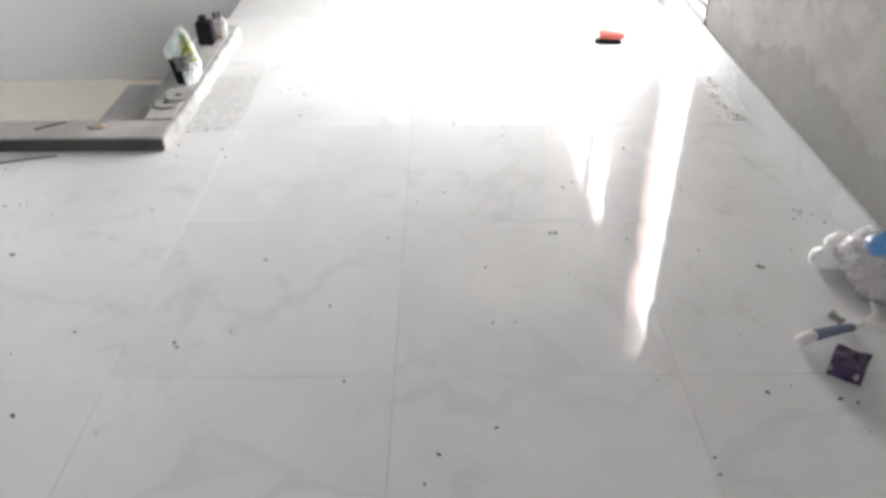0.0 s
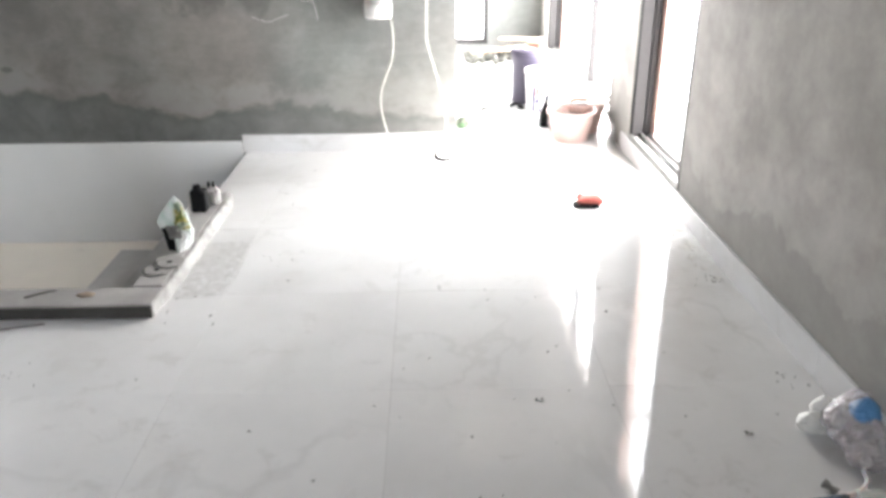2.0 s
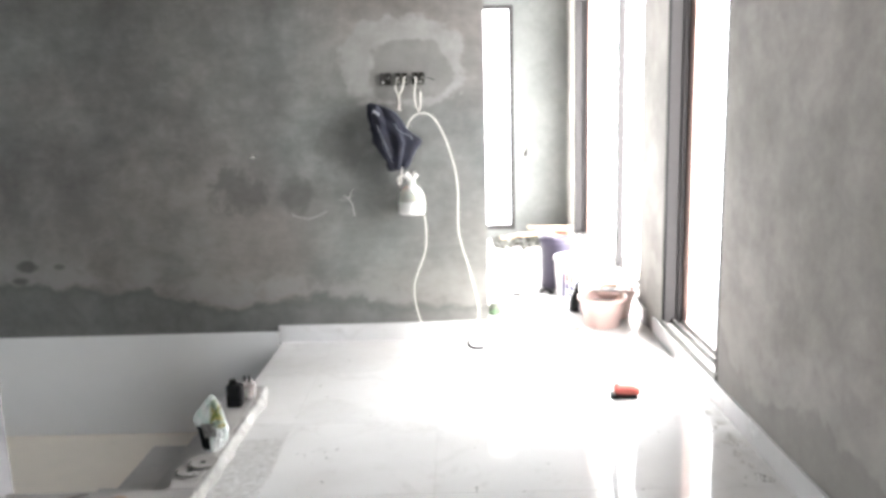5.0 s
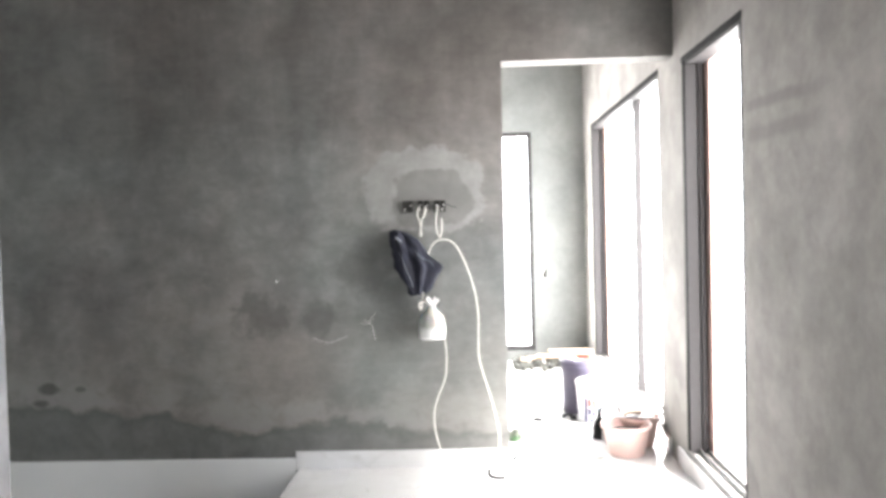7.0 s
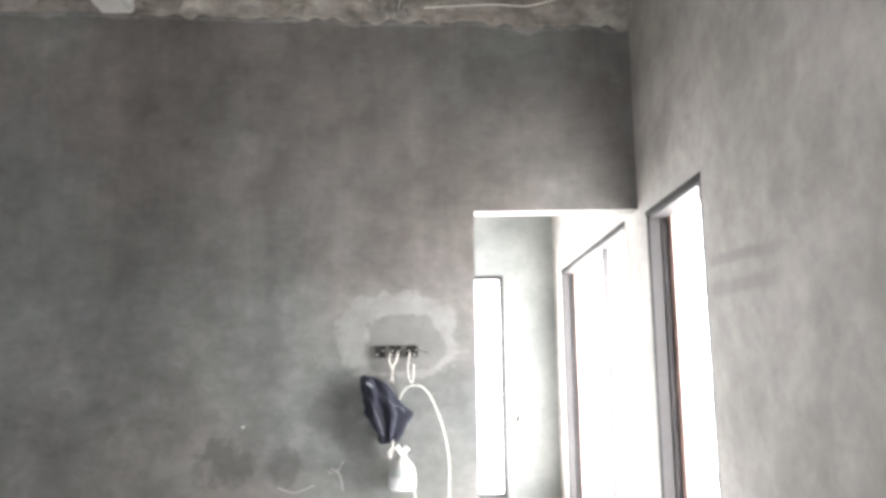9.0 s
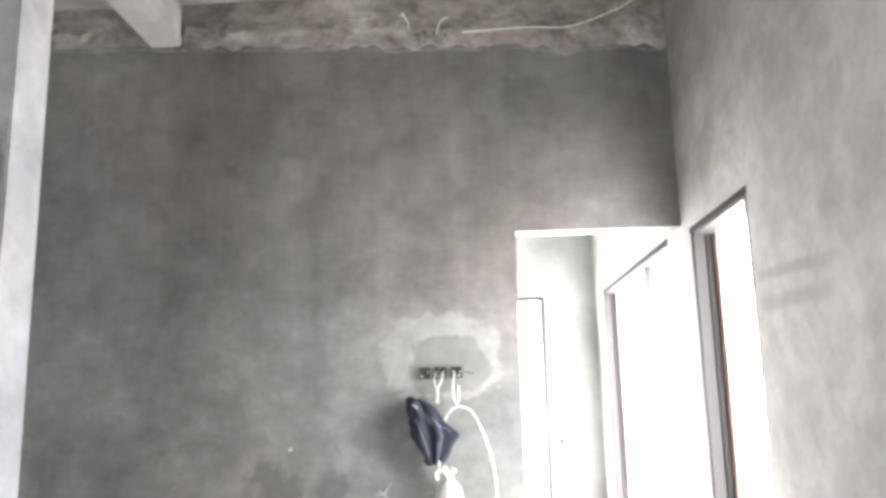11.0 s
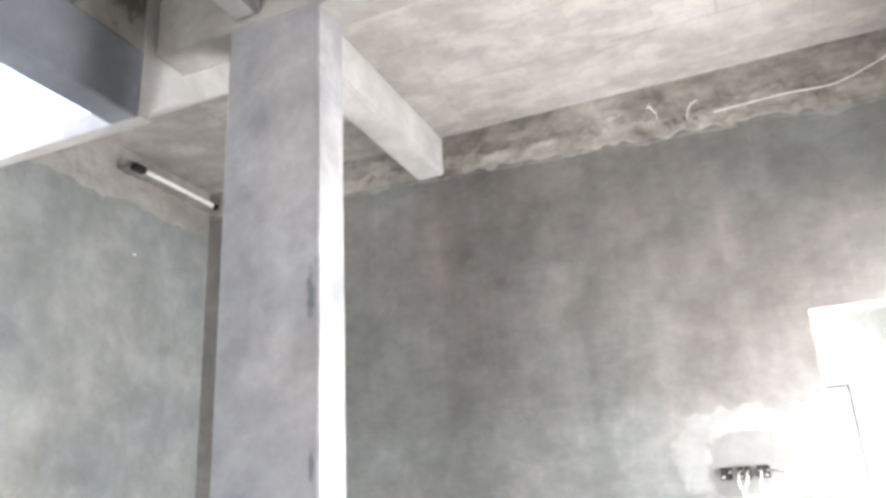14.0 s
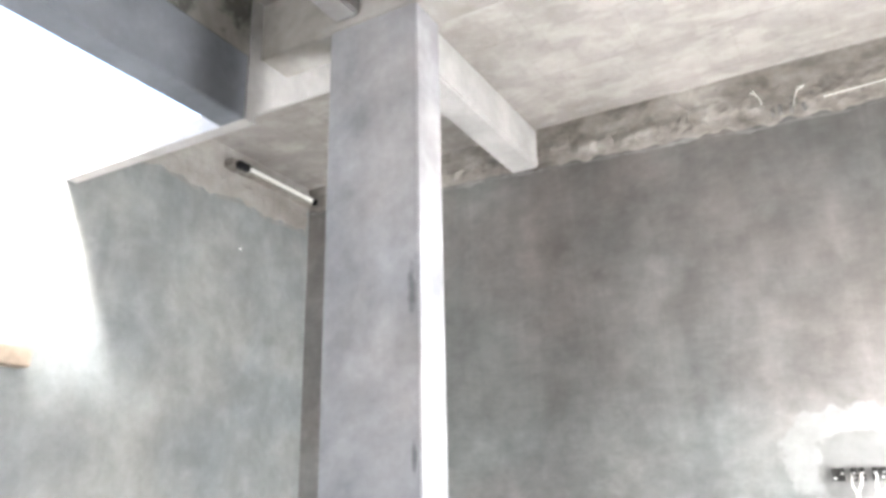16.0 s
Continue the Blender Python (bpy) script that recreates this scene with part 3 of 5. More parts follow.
def add_box(bm, x0, x1, y0, y1, z0, z1, bevel=0.0, m=None):
    r = bmesh.ops.create_cube(bm, size=1.0)
    vs = r["verts"]
    bmesh.ops.scale(bm, vec=(x1 - x0, y1 - y0, z1 - z0), verts=vs)
    bmesh.ops.translate(bm, vec=((x0 + x1) / 2, (y0 + y1) / 2, (z0 + z1) / 2), verts=vs)
    if bevel:
        es = list({e for v in vs for e in v.link_edges})
        vs = list({v for f in bmesh.ops.bevel(bm, geom=es, offset=bevel, segments=2, affect="EDGES")["faces"] for v in f.verts} | {v for v in vs if v.is_valid})
    if m is not None:
        bmesh.ops.transform(bm, matrix=m, verts=vs)
    return vs


def box(x0, x1, y0, y1, z0, z1, bevel=0.0, m=None):
    bm = bmesh.new()
    add_box(bm, x0, x1, y0, y1, z0, z1, bevel, m)
    return bm


def lathe(profile, segs=28, centre=(0, 0, 0), squash=(1, 1), wobble=0.0, seed=0):
    """A turned form from (radius, height) pairs; closed at both ends."""
    bm = bmesh.new()
    rings = []
    for k, (r, z) in enumerate(profile):
        ring = []
        for i in range(segs):
            a = 2 * math.pi * i / segs
            w = 1 + wobble * noise.noise((math.cos(a) * 2 + seed, math.sin(a) * 2, z * 9))
            ring.append(bm.verts.new((centre[0] + r * w * math.cos(a) * squash[0], centre[1] + r * w * math.sin(a) * squash[1], centre[2] + z)))
        rings.append(ring)
    for a, b in zip(rings, rings[1:]):
        for i in range(segs):
            bm.faces.new((a[i], a[(i + 1) % segs], b[(i + 1) % segs], b[i]))
    bm.faces.new(rings[0][::-1])
    bm.faces.new(rings[-1])
    return bm


def spline(points, steps=8):
    pts = [Vector(p) for p in points]
    pts = [2 * pts[0] - pts[1]] + pts + [2 * pts[-1] - pts[-2]]
    out = []
    for i in range(1, len(pts) - 2):
        a, b, c, d = pts[i - 1:i + 3]
        for k in range(steps):
            t = k / steps
            out.append(0.5 * ((2 * b) + (c - a) * t + (2 * a - 5 * b + 4 * c - d) * t * t + (3 * b - a - 3 * c + d) * t ** 3))
    out.append(pts[-2])
    return out


def sweep(points, radius, segs=8, steps=8, bm=None):
    """A round cord along a smooth line."""
    bm = bm or bmesh.new()
    pts = spline(points, steps) if steps else [Vector(p) for p in points]
    prev, up = None, Vector((0.3, 0.9, 0.2))
    for i, p in enumerate(pts):
        d = (pts[min(i + 1, len(pts) - 1)] - pts[max(i - 1, 0)]).normalized()
        u = (up - d * up.dot(d)).normalized()
        w = d.cross(u)
        r = radius(i / (len(pts) - 1)) if callable(radius) else radius
        ring = [bm.verts.new(p + r * (math.cos(2 * math.pi * k / segs) * u + math.sin(2 * math.pi * k / segs) * w)) for k in range(segs)]
        if prev:
            for k in range(segs):
                bm.faces.new((prev[k], prev[(k + 1) % segs], ring[(k + 1) % segs], ring[k]))
        else:
            bm.faces.new(ring[::-1])
        prev, up = ring, u
    bm.faces.new(prev)
    return bm


def panel_wall(axis, face, back, us, zs, solid):
    """A wall of real thickness on a grid, with openings where solid(u, z) is false. axis: the wall's normal, x or y."""
    bm = bmesh.new()
    cache = {}

    def v(u, w, z):
        key = (round(u, 4), round(w, 4), round(z, 4))
        if key not in cache:
            cache[key] = bm.verts.new((w, u, z) if axis == "x" else (u, w, z))
        return cache[key]

    def ok(i, k):
        return 0 <= i < len(us) - 1 and 0 <= k < len(zs) - 1 and solid((us[i] + us[i + 1]) / 2, (zs[k] + zs[k + 1]) / 2)

    for i in range(len(us) - 1):
        for k in range(len(zs) - 1):
            if not ok(i, k):
                continue
            u0, u1, z0, z1 = us[i], us[i + 1], zs[k], zs[k + 1]
            for w in (face, back):
                bm.faces.new((v(u0, w, z0), v(u1, w, z0), v(u1, w, z1), v(u0, w, z1)))
            for di, dk, (a, b) in ((-1, 0, ((u0, z0), (u0, z1))), (1, 0, ((u1, z0), (u1, z1))), (0, -1, ((u0, z0), (u1, z0))), (0, 1, ((u0, z1), (u1, z1)))):
                if not ok(i + di, k + dk):
                    bm.faces.new((v(a[0], face, a[1]), v(b[0], face, b[1]), v(b[0], back, b[1]), v(a[0], back, a[1])))
    return bm


def inside(u, z, w):
    return w[0] < u < w[1] and w[2] < z < w[3]


def structure(name, bm, mat, label, category):
    return tagged(part(name, bm, mat), label, category, "", "structure")


# ---- large structure ----
structure("ground", box(-2000, 2000, -2000, 2000, -3.7, -3.5), MAT_GROUND, "bare earth ground far below the upper floor", "ground")

# glowing panels added outside stand in for the overexposed sky
MAT_GLOW_PANEL, hn, hl, hb = material("white_glow_panel")
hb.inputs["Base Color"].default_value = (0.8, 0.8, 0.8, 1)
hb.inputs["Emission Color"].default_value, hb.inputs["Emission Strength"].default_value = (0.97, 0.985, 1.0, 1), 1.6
structure("backdrop_side", box(XR + 6.0, XR + 6.1, -4, 40, -3.5, 7.0), MAT_GLOW_PANEL, "glowing white panel standing in for the blown-out outdoors", "backdrop")
structure("backdrop_far", box(-12, XR + 6.0, YF + 14.0, YF + 14.1, -3.5, 9.0), MAT_GLOW_PANEL, "glowing white panel standing in for the outdoors at the far window", "backdrop")

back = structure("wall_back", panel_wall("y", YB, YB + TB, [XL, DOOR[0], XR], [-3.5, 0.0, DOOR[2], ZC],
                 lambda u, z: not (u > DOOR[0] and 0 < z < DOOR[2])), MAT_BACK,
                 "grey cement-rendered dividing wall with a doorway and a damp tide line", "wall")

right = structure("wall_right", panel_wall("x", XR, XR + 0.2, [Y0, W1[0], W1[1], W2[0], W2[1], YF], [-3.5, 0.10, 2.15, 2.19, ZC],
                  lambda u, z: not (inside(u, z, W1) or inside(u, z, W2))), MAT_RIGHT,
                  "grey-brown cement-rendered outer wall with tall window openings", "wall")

far = structure("wall_far", panel_wall("y", YF, YF + 0.2, [XN, W3[0], W3[1], XR + 0.2], [-3.5, W3[2], W3[3], ZC],
                lambda u, z: not inside(u, z, W3)), MAT_WALL, "grey cement wall with a tall narrow window", "wall")

structure("wall_left", panel_wall("x", XL, XL - 0.2, [Y0, 2.116, YB + TB], [-3.5, 3.0, ZC], lambda u, z: True), MAT_LEFT,
          "grey-green cement-rendered stairwell wall", "wall")
structure("wall_behind", panel_wall("y", Y0, Y0 - 0.2, [XL - 0.2, W4[0], W4[1], XR + 0.2], [-3.5, W4[2], W4[3], ZC], lambda u, z: not inside(u, z, W4)), MAT_WALL,
          "plain grey cement wall with an unseen opening added for the fill lamp", "wall")
structure("wall_next_room", panel_wall("x", XN, XN - 0.2, [YB + TB, YF + 0.2], [-3.5, ZC], lambda u, z: True), MAT_WALL,
          "plain grey cement wall of the next room", "wall")

# slab of the floor, with the stair hole left out
HX, HY = -1.0, 2.20


def floor_slab():
    bm = bmesh.new()
    for x0, x1, y0, y1 in ((XL, XR, Y0, HY), (HX, XR, HY, YB), (DOOR[0], XR, YB, YB + TB), (XN, XR, YB + TB, YF)):
        add_box(bm, x0, x1, y0, y1, -0.16, -0.0016)
    return bm


floor = structure("floor", floor_slab(), MAT_GROUT, "polished white marble-look tile floor strewn with grit", "floor")

# ceiling slab with the stair void left out, and its beams
# the void's near end is unseen; V0 closes it to cut the skylight
VX, VY, V0 = -2.545, 2.243, 0.75


def ceiling_slab():
    bm = bmesh.new()
    for x0, x1, y0, y1 in ((VX, XR + 0.2, Y0 - 0.2, VY), (XL - 0.2, VX, Y0 - 0.2, V0), (XL - 0.2, VX, 3.0, YF + 0.2), (VX, XR + 0.2, VY, YF + 0.2)):
        add_box(bm, x0, x1, y0, y1, ZC, ZC + 0.14)
    return bm


structure("ceiling", ceiling_slab(), MAT_CEIL, "bare board-marked pale concrete ceiling slab", "ceiling")

ZBEAM = 3.345


def rough_band(axis, u0, u1, face, out, low, seed):
    """Bare beam strip above the render, uneven, with a ragged lower edge. low: height of the edge at u."""
    bm = bmesh.new()
    nu, nz = int((u1 - u0) / 0.012), 22
    grid = []
    for i in range(nu + 1):
        u = u0 + (u1 - u0) * i / nu
        z0 = low(u) + 0.03 * noise.noise((u * 3.1, seed, 0)) + 0.034 * noise.noise((u * 12, seed, 3))
        col = []
        for k in range(nz + 1):
            z = z0 + (ZC - 0.002 - z0) * k / nz
            # smooth under the ceiling, crumbling towards the render
            crumble = min(1.0, max(0.0, (1 - k / nz) * 1.9 - 0.25))
            d = 0.012 + crumble * (0.024 * noise.noise((u * 5, seed + 5, z * 9)) + 0.014 * noise.noise((u * 17, seed, z * 21)) + 0.008 * noise.noise((u * 46, seed, z * 50)))
            w = face + out * (0.0015 + (0.0025 + max(0.0, d)) * min(1.0, k / 7)) if k else face - out * 0.002
            col.append(bm.verts.new((w, u, z) if axis == "x" else (u, w, z)))
        grid.append(col)
    for i in range(nu):
        for k in range(nz):
            bm.faces.new((grid[i][k], grid[i + 1][k], grid[i + 1][k + 1], grid[i][k + 1]))
    return bm


structure("trim_beam_back", rough_band("y", XL + 0.002, XR - 0.002, YB, -1, lambda u: 3.30 - 0.045 * u, 1.0), MAT_ROUGH,
          "bare brown-grey beam strip with crumbled mortar above the render", "beam")
structure("trim_beam_left", rough_band("x", 2.45, YB - 0.03, XL, 1, lambda u: 3.30, 9.0), MAT_BEAM_BROWN,
          "bare beam strip with flaking mortar over the stairwell", "beam")


def plaster_lip(axis, u0, u1, face, out, low, seed):
    """Raised ragged edge where the render stops under the beam."""
    bm = bmesh.new()
    nu = int((u1 - u0) / 0.015)
    prev = None
    for i in range(nu + 1):
        u = u0 + (u1 - u0) * i / nu
        z = low(u) - 0.012 + 0.03 * noise.noise((u * 3.1, seed, 0))
        h = max(0.001, 0.008 + 0.036 * noise.noise((u * 5, seed, 8)) + 0.014 * noise.noise((u * 23, seed, 8)))
        d = max(0.0004, 0.0015 + 0.006 * noise.noise((u * 9, seed, 2)))
        ring = []
        for w, zz in ((-0.002, z - h), (d * 0.6, z - h * 0.5), (d, z + h * 0.3), (d * 0.7, z + h), (-0.002, z + h)):
            ring.append(bm.verts.new((face + out * w, u, zz) if axis == "x" else (u, face + out * w, zz)))
        if prev:
            for k in range(4):
                bm.faces.new((prev[k], ring[k], ring[k + 1], prev[k + 1]))
        prev = ring
    return bm


structure("trim_render_edge_back", plaster_lip("y", XL + 0.01, XR - 0.01, YB, -1, lambda u: 3.30 - 0.045 * u, 1.0), MAT_LIP,
          "ragged pale edge of the cement render", "trim")
structure("trim_render_edge_left", plaster_lip("x", 2.45, YB - 0.01, XL, 1, lambda u: 3.30, 9.0), MAT_LIP,
          "ragged pale edge of the cement render", "trim")

structure("trim_beam_depth", box(-1.965, -1.775, 2.387, YB, 3.388, ZC, 0.012), MAT_BEAM, "pale concrete ceiling beam running to the back wall", "beam")
structure("trim_beam_depth_front", box(-1.952, -1.822, Y0, 2.19, 3.38, ZC, 0.012), MAT_BEAM, "pale concrete ceiling beam", "beam")
structure("trim_beam_cross", box(-2.40, XR, 2.192, 2.385, ZBEAM, ZC, 0.006), MAT_BEAM_BROWN, "pale concrete cross beam over the column", "beam")
structure("trim_void_beam", box(-2.55, -2.40, Y0, 2.118, 3.0, 3.33, 0.006), MAT_TRIM, "blue-grey rendered beam along the stair void", "beam")
structure("trim_void_beam_top", box(-2.545, -2.4025, Y0, 2.1185, 3.33, ZC - 0.001), MAT_MOULD, "bare rough concrete with dark mould above the void beam", "beam")


def prism_yz(x0, x1, profile):
    bm = bmesh.new()
    ring = [[bm.verts.new((x, y, z)) for y, z in profile] for x in (x0, x1)]
    k = len(profile)
    for i in range(k):
        bm.faces.new((ring[0][i], ring[0][(i + 1) % k], ring[1][(i + 1) % k], ring[1][i]))
    bm.faces.new(ring[0][::-1])
    bm.faces.new(ring[1])
    return bm


# slab and cheek shaped to the camera's sight lines, closing the gap to sky
structure("trim_void_edge", prism_yz(XL, VX, [(2.122, 3.004), (2.185, 3.004), (2.185, 3.06), (3.0, 3.645), (3.0, 3.75), (2.122, 3.095)]), MAT_BEAM,
          "sloping pale concrete slab at the end of the stair void", "slab")
structure("trim_void_cheek", prism_yz(VX + 0.001, -2.3985, [(2.122, 3.004), (2.185, 3.004), (2.185, 3.06), (3.0, 3.645), (3.0, ZC - 0.001), (2.122, ZC - 0.001)]), MAT_BEAM,
          "pale concrete cheek at the end of the void beam", "beam")

column = structure("column", box(-1.98, -1.533, 2.19, 2.384, -3.4, ZBEAM, 0.006), MAT_COLUMN, "grey cement-rendered column at the corner of the stairwell", "column")


# stairwell
stair_wall = structure("stair_wall_lining", box(XL + 0.002, -1.017, YB - 0.012, YB + 0.004, ZL, 0.064, 0.002), MAT_STAIRTILE,
                       "white tiled lining on the stairwell wall", "wall lining")
structure("stair_landing", box(XL, -1.01, HY - 0.2, YB - 0.012, ZL - 0.15, ZL), MAT_CREAM, "cream-coloured stair landing below the floor", "landing")
structure("stair_step_upper", box(-1.36, -1.003, 2.36, 3.12, -0.40, -0.15, 0.006), MAT_SLAB, "bare grey concrete step inside the stair hole", "step")
structure("stair_step_lower", box(-1.45, -1.362, 2.36, 2.78, -0.40, -0.17, 0.006), MAT_SLAB, "bare concrete step edge in the stair hole", "step")
structure("stair_step_lip", box(-1.13, -1.003, 2.36, 3.46, -0.149, -0.05, 0.006), MAT_SLAB, "bare grey concrete edge of the floor slab", "step")


# ---- windows ----
def bar(name, parent, mat, x0, x1, y0, y1, z0, z1, bevel=0.003, label=""):
    return part(name, box(x0, x1, y0, y1, z0, z1, bevel), mat, parent, label)


def side_window(name, w, mullions, label):
    """Aluminium sliding frame set in the right-hand wall."""
    y0, y1, z0, z1 = w
    t = tagged(new(name), label, "window", "", "structure")
    f = 0.045
    # frame: two uprights, head, sill, each with a deep channel
    for ya, yb in ((y0, y0 + f), (y1 - f, y1)):
        jamb = bar("window_jamb", t, MAT_ALU, XR + 0.004, XR + 0.062, ya, yb, z0, z1)
        if ya > y0:
            bar("window_gasket", jamb, MAT_ALU_DARK, XR - 0.003, XR + 0.004, ya - 0.004, yb - 0.018, z0, z1, 0.001)
        bar("window_track_jamb", t, MAT_ALU, XR + 0.070, XR + 0.10, ya, yb, z0, z1)
        bar("window_lining", t, MAT_WOODTRIM, XR + 0.104, XR + 0.15, ya - (0.060 if ya > y0 else 0.0), yb, z0, z1)
    bar("window_head", t, MAT_ALU, XR + 0.004, XR + 0.10, y0 + f, y1 - f, z1 - f, z1)
    bar("window_head_lip", t, MAT_ALU_DARK, XR - 0.004, XR + 0.006, y0, y1, z1 - 0.03, z1, 0.001)
    bar("window_sill", t, MAT_ALU_LIGHT, XR + 0.004, XR + 0.12, y0 + f, y1 - f, z0, z0 + 0.018)
    bar("window_sill_lip", t, MAT_ALU_MID, XR - 0.006, XR + 0.006, y0, y1, z0 - 0.004, z0 + 0.03, 0.001)
    for dx in (0.045, 0.085):
        bar("window_rail", t, MAT_ALU_MID, XR + dx, XR + dx + 0.008, y0 + f, y1 - f, z0 + 0.018, z0 + 0.042, 0.001)
    for ym in mullions:
        stile = bar("window_stile", t, MAT_ALU, XR + 0.04, XR + 0.085, ym, ym + 0.075, z0 + 0.042, z1 - f)
        bar("window_stile_edge", stile, MAT_ALU_DARK, XR + 0.046, XR + 0.05, ym + 0.01, ym + 0.035, z0 + 0.042, z1 - f, 0.001)
    return t


side_window("window_1", W1, (), "tall open window with a grey aluminium sliding frame")
side_window("window_2", W2, (5.26,), "wide window with a grey aluminium sliding frame")


def far_window():
    x0, x1, z0, z1 = W3
    t = tagged(new("window_3"), "tall narrow window in a dark aluminium frame", "window", "", "structure")
    f = 0.04
    for a, b in ((x0, x0 + f), (x1 - f, x1)):
        bar("window_jamb", t, MAT_ALU, a, b, YF + 0.005, YF + 0.09, z0, z1)
    bar("window_head", t, MAT_ALU, x0 + f, x1 - f, YF + 0.005, YF + 0.09, z1 - f, z1)
    bar("window_sill", t, MAT_ALU, x0 + f, x1 - f, YF + 0.005, YF + 0.09, z0, z0 + 0.045)


far_window()


# ---- things beside the stair hole ----
def coping():
    """Raised stone pieces along two sides of the hole."""
    t = tagged(part("coping_stone", box(-1.005, -0.905, 2.345, 3.31, 0.0, 0.045, 0.004), MAT_COPING), "grey-beige stone coping strip along the stair hole", "coping stone")
    u = tagged(part("stone_threshold", box(-1.531, -0.895, 2.205, 2.341, 0.0, 0.045, 0.004), MAT_COPING), "long beige stone slab with a dark rough front edge", "stone slab")
    part("rough_edge", box(-1.53, -0.897, 2.199, 2.2055, 0.001, 0.041, 0.001), MAT_STONE_EDGE, u, "dark unpolished front edge")
    bm = bmesh.new()
    prev = None
    for i in range(60):
        y = 2.212 + 1.128 * i / 59
        w = 0.027 + 0.014 * noise.noise((y * 8, 0.3, 4.0)) + 0.006 * noise.noise((y * 31, 2, 4.0))
        w *= min(1.0, (59 - i) / 8 + 0.2, i / 14 + 0.3)
        ring = [bm.verts.new(p) for p in ((-0.9045, y, 0.0), (-0.9045, y, 0.042), (-0.9045 + w * 0.5, y, 0.024), (-0.9045 + w, y, 0.0))]
        if prev:
            for k in range(3):
                bm.faces.new((prev[k], ring[k], ring[k + 1], prev[k + 1]))
        else:
            bm.faces.new(ring)
        prev = ring
    tagged(part("mortar_fillet", bm, MAT_MORTAR, None, "", True), "smear of white mortar along the coping stone", "mortar")


coping()


def pouch_material(name, stops, scale=26.0):
    m, n, l, b = material(name)
    v = coords(n, l)
    l.new(ramp(n, l, noise_tex(n, l, v, scale, 3, 0.6, 0.5), stops), b.inputs["Base Color"])
    b.inputs["Roughness"].default_value = 0.3
    bump(n, l, b, noise_tex(n, l, v, 45.0, 3), 0.4, 0.006)
    return m


def pouch():
    """Foil pouch leaning on the coping, its top cut aslant to a peak, the foot bulging."""
    t = thing("additive_pouch", "white and green plastic pouch standing half open on the coping stone", "pouch")
    cx, cy, z0 = -0.940, 2.660, 0.046
    wide, deep = Vector((0.97, 0.22, 0)), Vector((0.22, -0.97, 0))
    # height, left edge, right edge and half thickness of the outline
    hs = [0.0, 0.12, 0.35, 0.55, 0.68, 0.84, 1.0]
    lefts = [-0.034, -0.042, -0.050, -0.062, -0.052, -0.024, 0.004]
    rights = [0.040, 0.058, 0.062, 0.050, 0.044, 0.034, 0.014]
    thick = [0.034, 0.036, 0.026, 0.016, 0.010, 0.007, 0.003]

    def shell(f0, f1, u0, u1, puff, rows=20, segs=22, back=True):
        bm = bmesh.new()
        rings = []
        for k in range(rows + 1):
            f = f0 + (f1 - f0) * k / rows
            a, b, d = np.interp(f, hs, lefts), np.interp(f, hs, rights), np.interp(f, hs, thick)
            ring = []
            for side in ((1, -1) if back else (1,)):
                us = [u0 + (u1 - u0) * i / segs for i in range(segs + 1)]
                for u in us if side > 0 else us[-2:0:-1]:
                    bulge = math.sqrt(max(0.0, 1 - (2 * u - 1) ** 2))
                    crease = 0.010 * noise.noise((u * 3.1, side * 2.0, f * 4)) + 0.005 * noise.noise((u * 9, side * 2.0, f * 13))
                    p = Vector((cx, cy, z0 + f * 0.20)) + wide * (a + (b - a) * u + 0.4 * crease) + deep * (side * (d * bulge + puff) + crease * (0.3 + bulge) - 0.02 * f)
                    ring.append(bm.verts.new(p))
            rings.append(ring)
        n = len(rings[0])
        for a, b in zip(rings, rings[1:]):
            for i in range(n if back else n - 1):
                bm.faces.new((a[i], a[(i + 1) % n], b[(i + 1) % n], b[i]))
        if back:
            bm.faces.new(rings[0][::-1])
            bm.faces.new(rings[-1])
        else:
            bmesh.ops.solidify(bm, geom=bm.faces[:], thickness=0.0008)
        return bm

    part("pouch_body", shell(0, 1, 0, 1, 0.0), pouch_material("white_foil", [(0.36, (0.60, 0.74, 0.66)), (0.50, (0.80, 0.86, 0.82)), (0.62, (0.86, 0.88, 0.86))], 14.0), t)
    part("green_print", shell(0.40, 0.92, 0.52, 0.96, 0.0015, 10, 8, False), pouch_material("green_foil", [(0.36, (0.12, 0.26, 0.10)), (0.46, (0.62, 0.52, 0.08)), (0.52, (0.74, 0.80, 0.70)), (0.64, (0.30, 0.42, 0.24))], 34.0), t, "green and yellow print")
    part("dark_panel", shell(0.02, 0.46, 0.03, 0.38, 0.0015, 8, 8, False), MAT_BLACK, t, "black lower panel of the pouch")
    part("grey_panel", shell(0.26, 0.50, 0.20, 0.62, 0.0024, 6, 8, False), MAT_DISC, t, "grey picture on the pouch")


pouch()


def dark_container():
    t = thing("plastic_container", "small black square container with a capped neck", "container")
    body = part("container_body", box(-1.0, -0.936, 3.045, 3.10, 0.046, 0.142, 0.005), MAT_BLACK, t)
    part("neck", lathe([(0.015, 0), (0.015, 0.006), (0.017, 0.007), (0.017, 0.018), (0.014, 0.021)], 16, (-0.972, 3.072, 0.141)), MAT_BLACK, body, "", True)


dark_container()


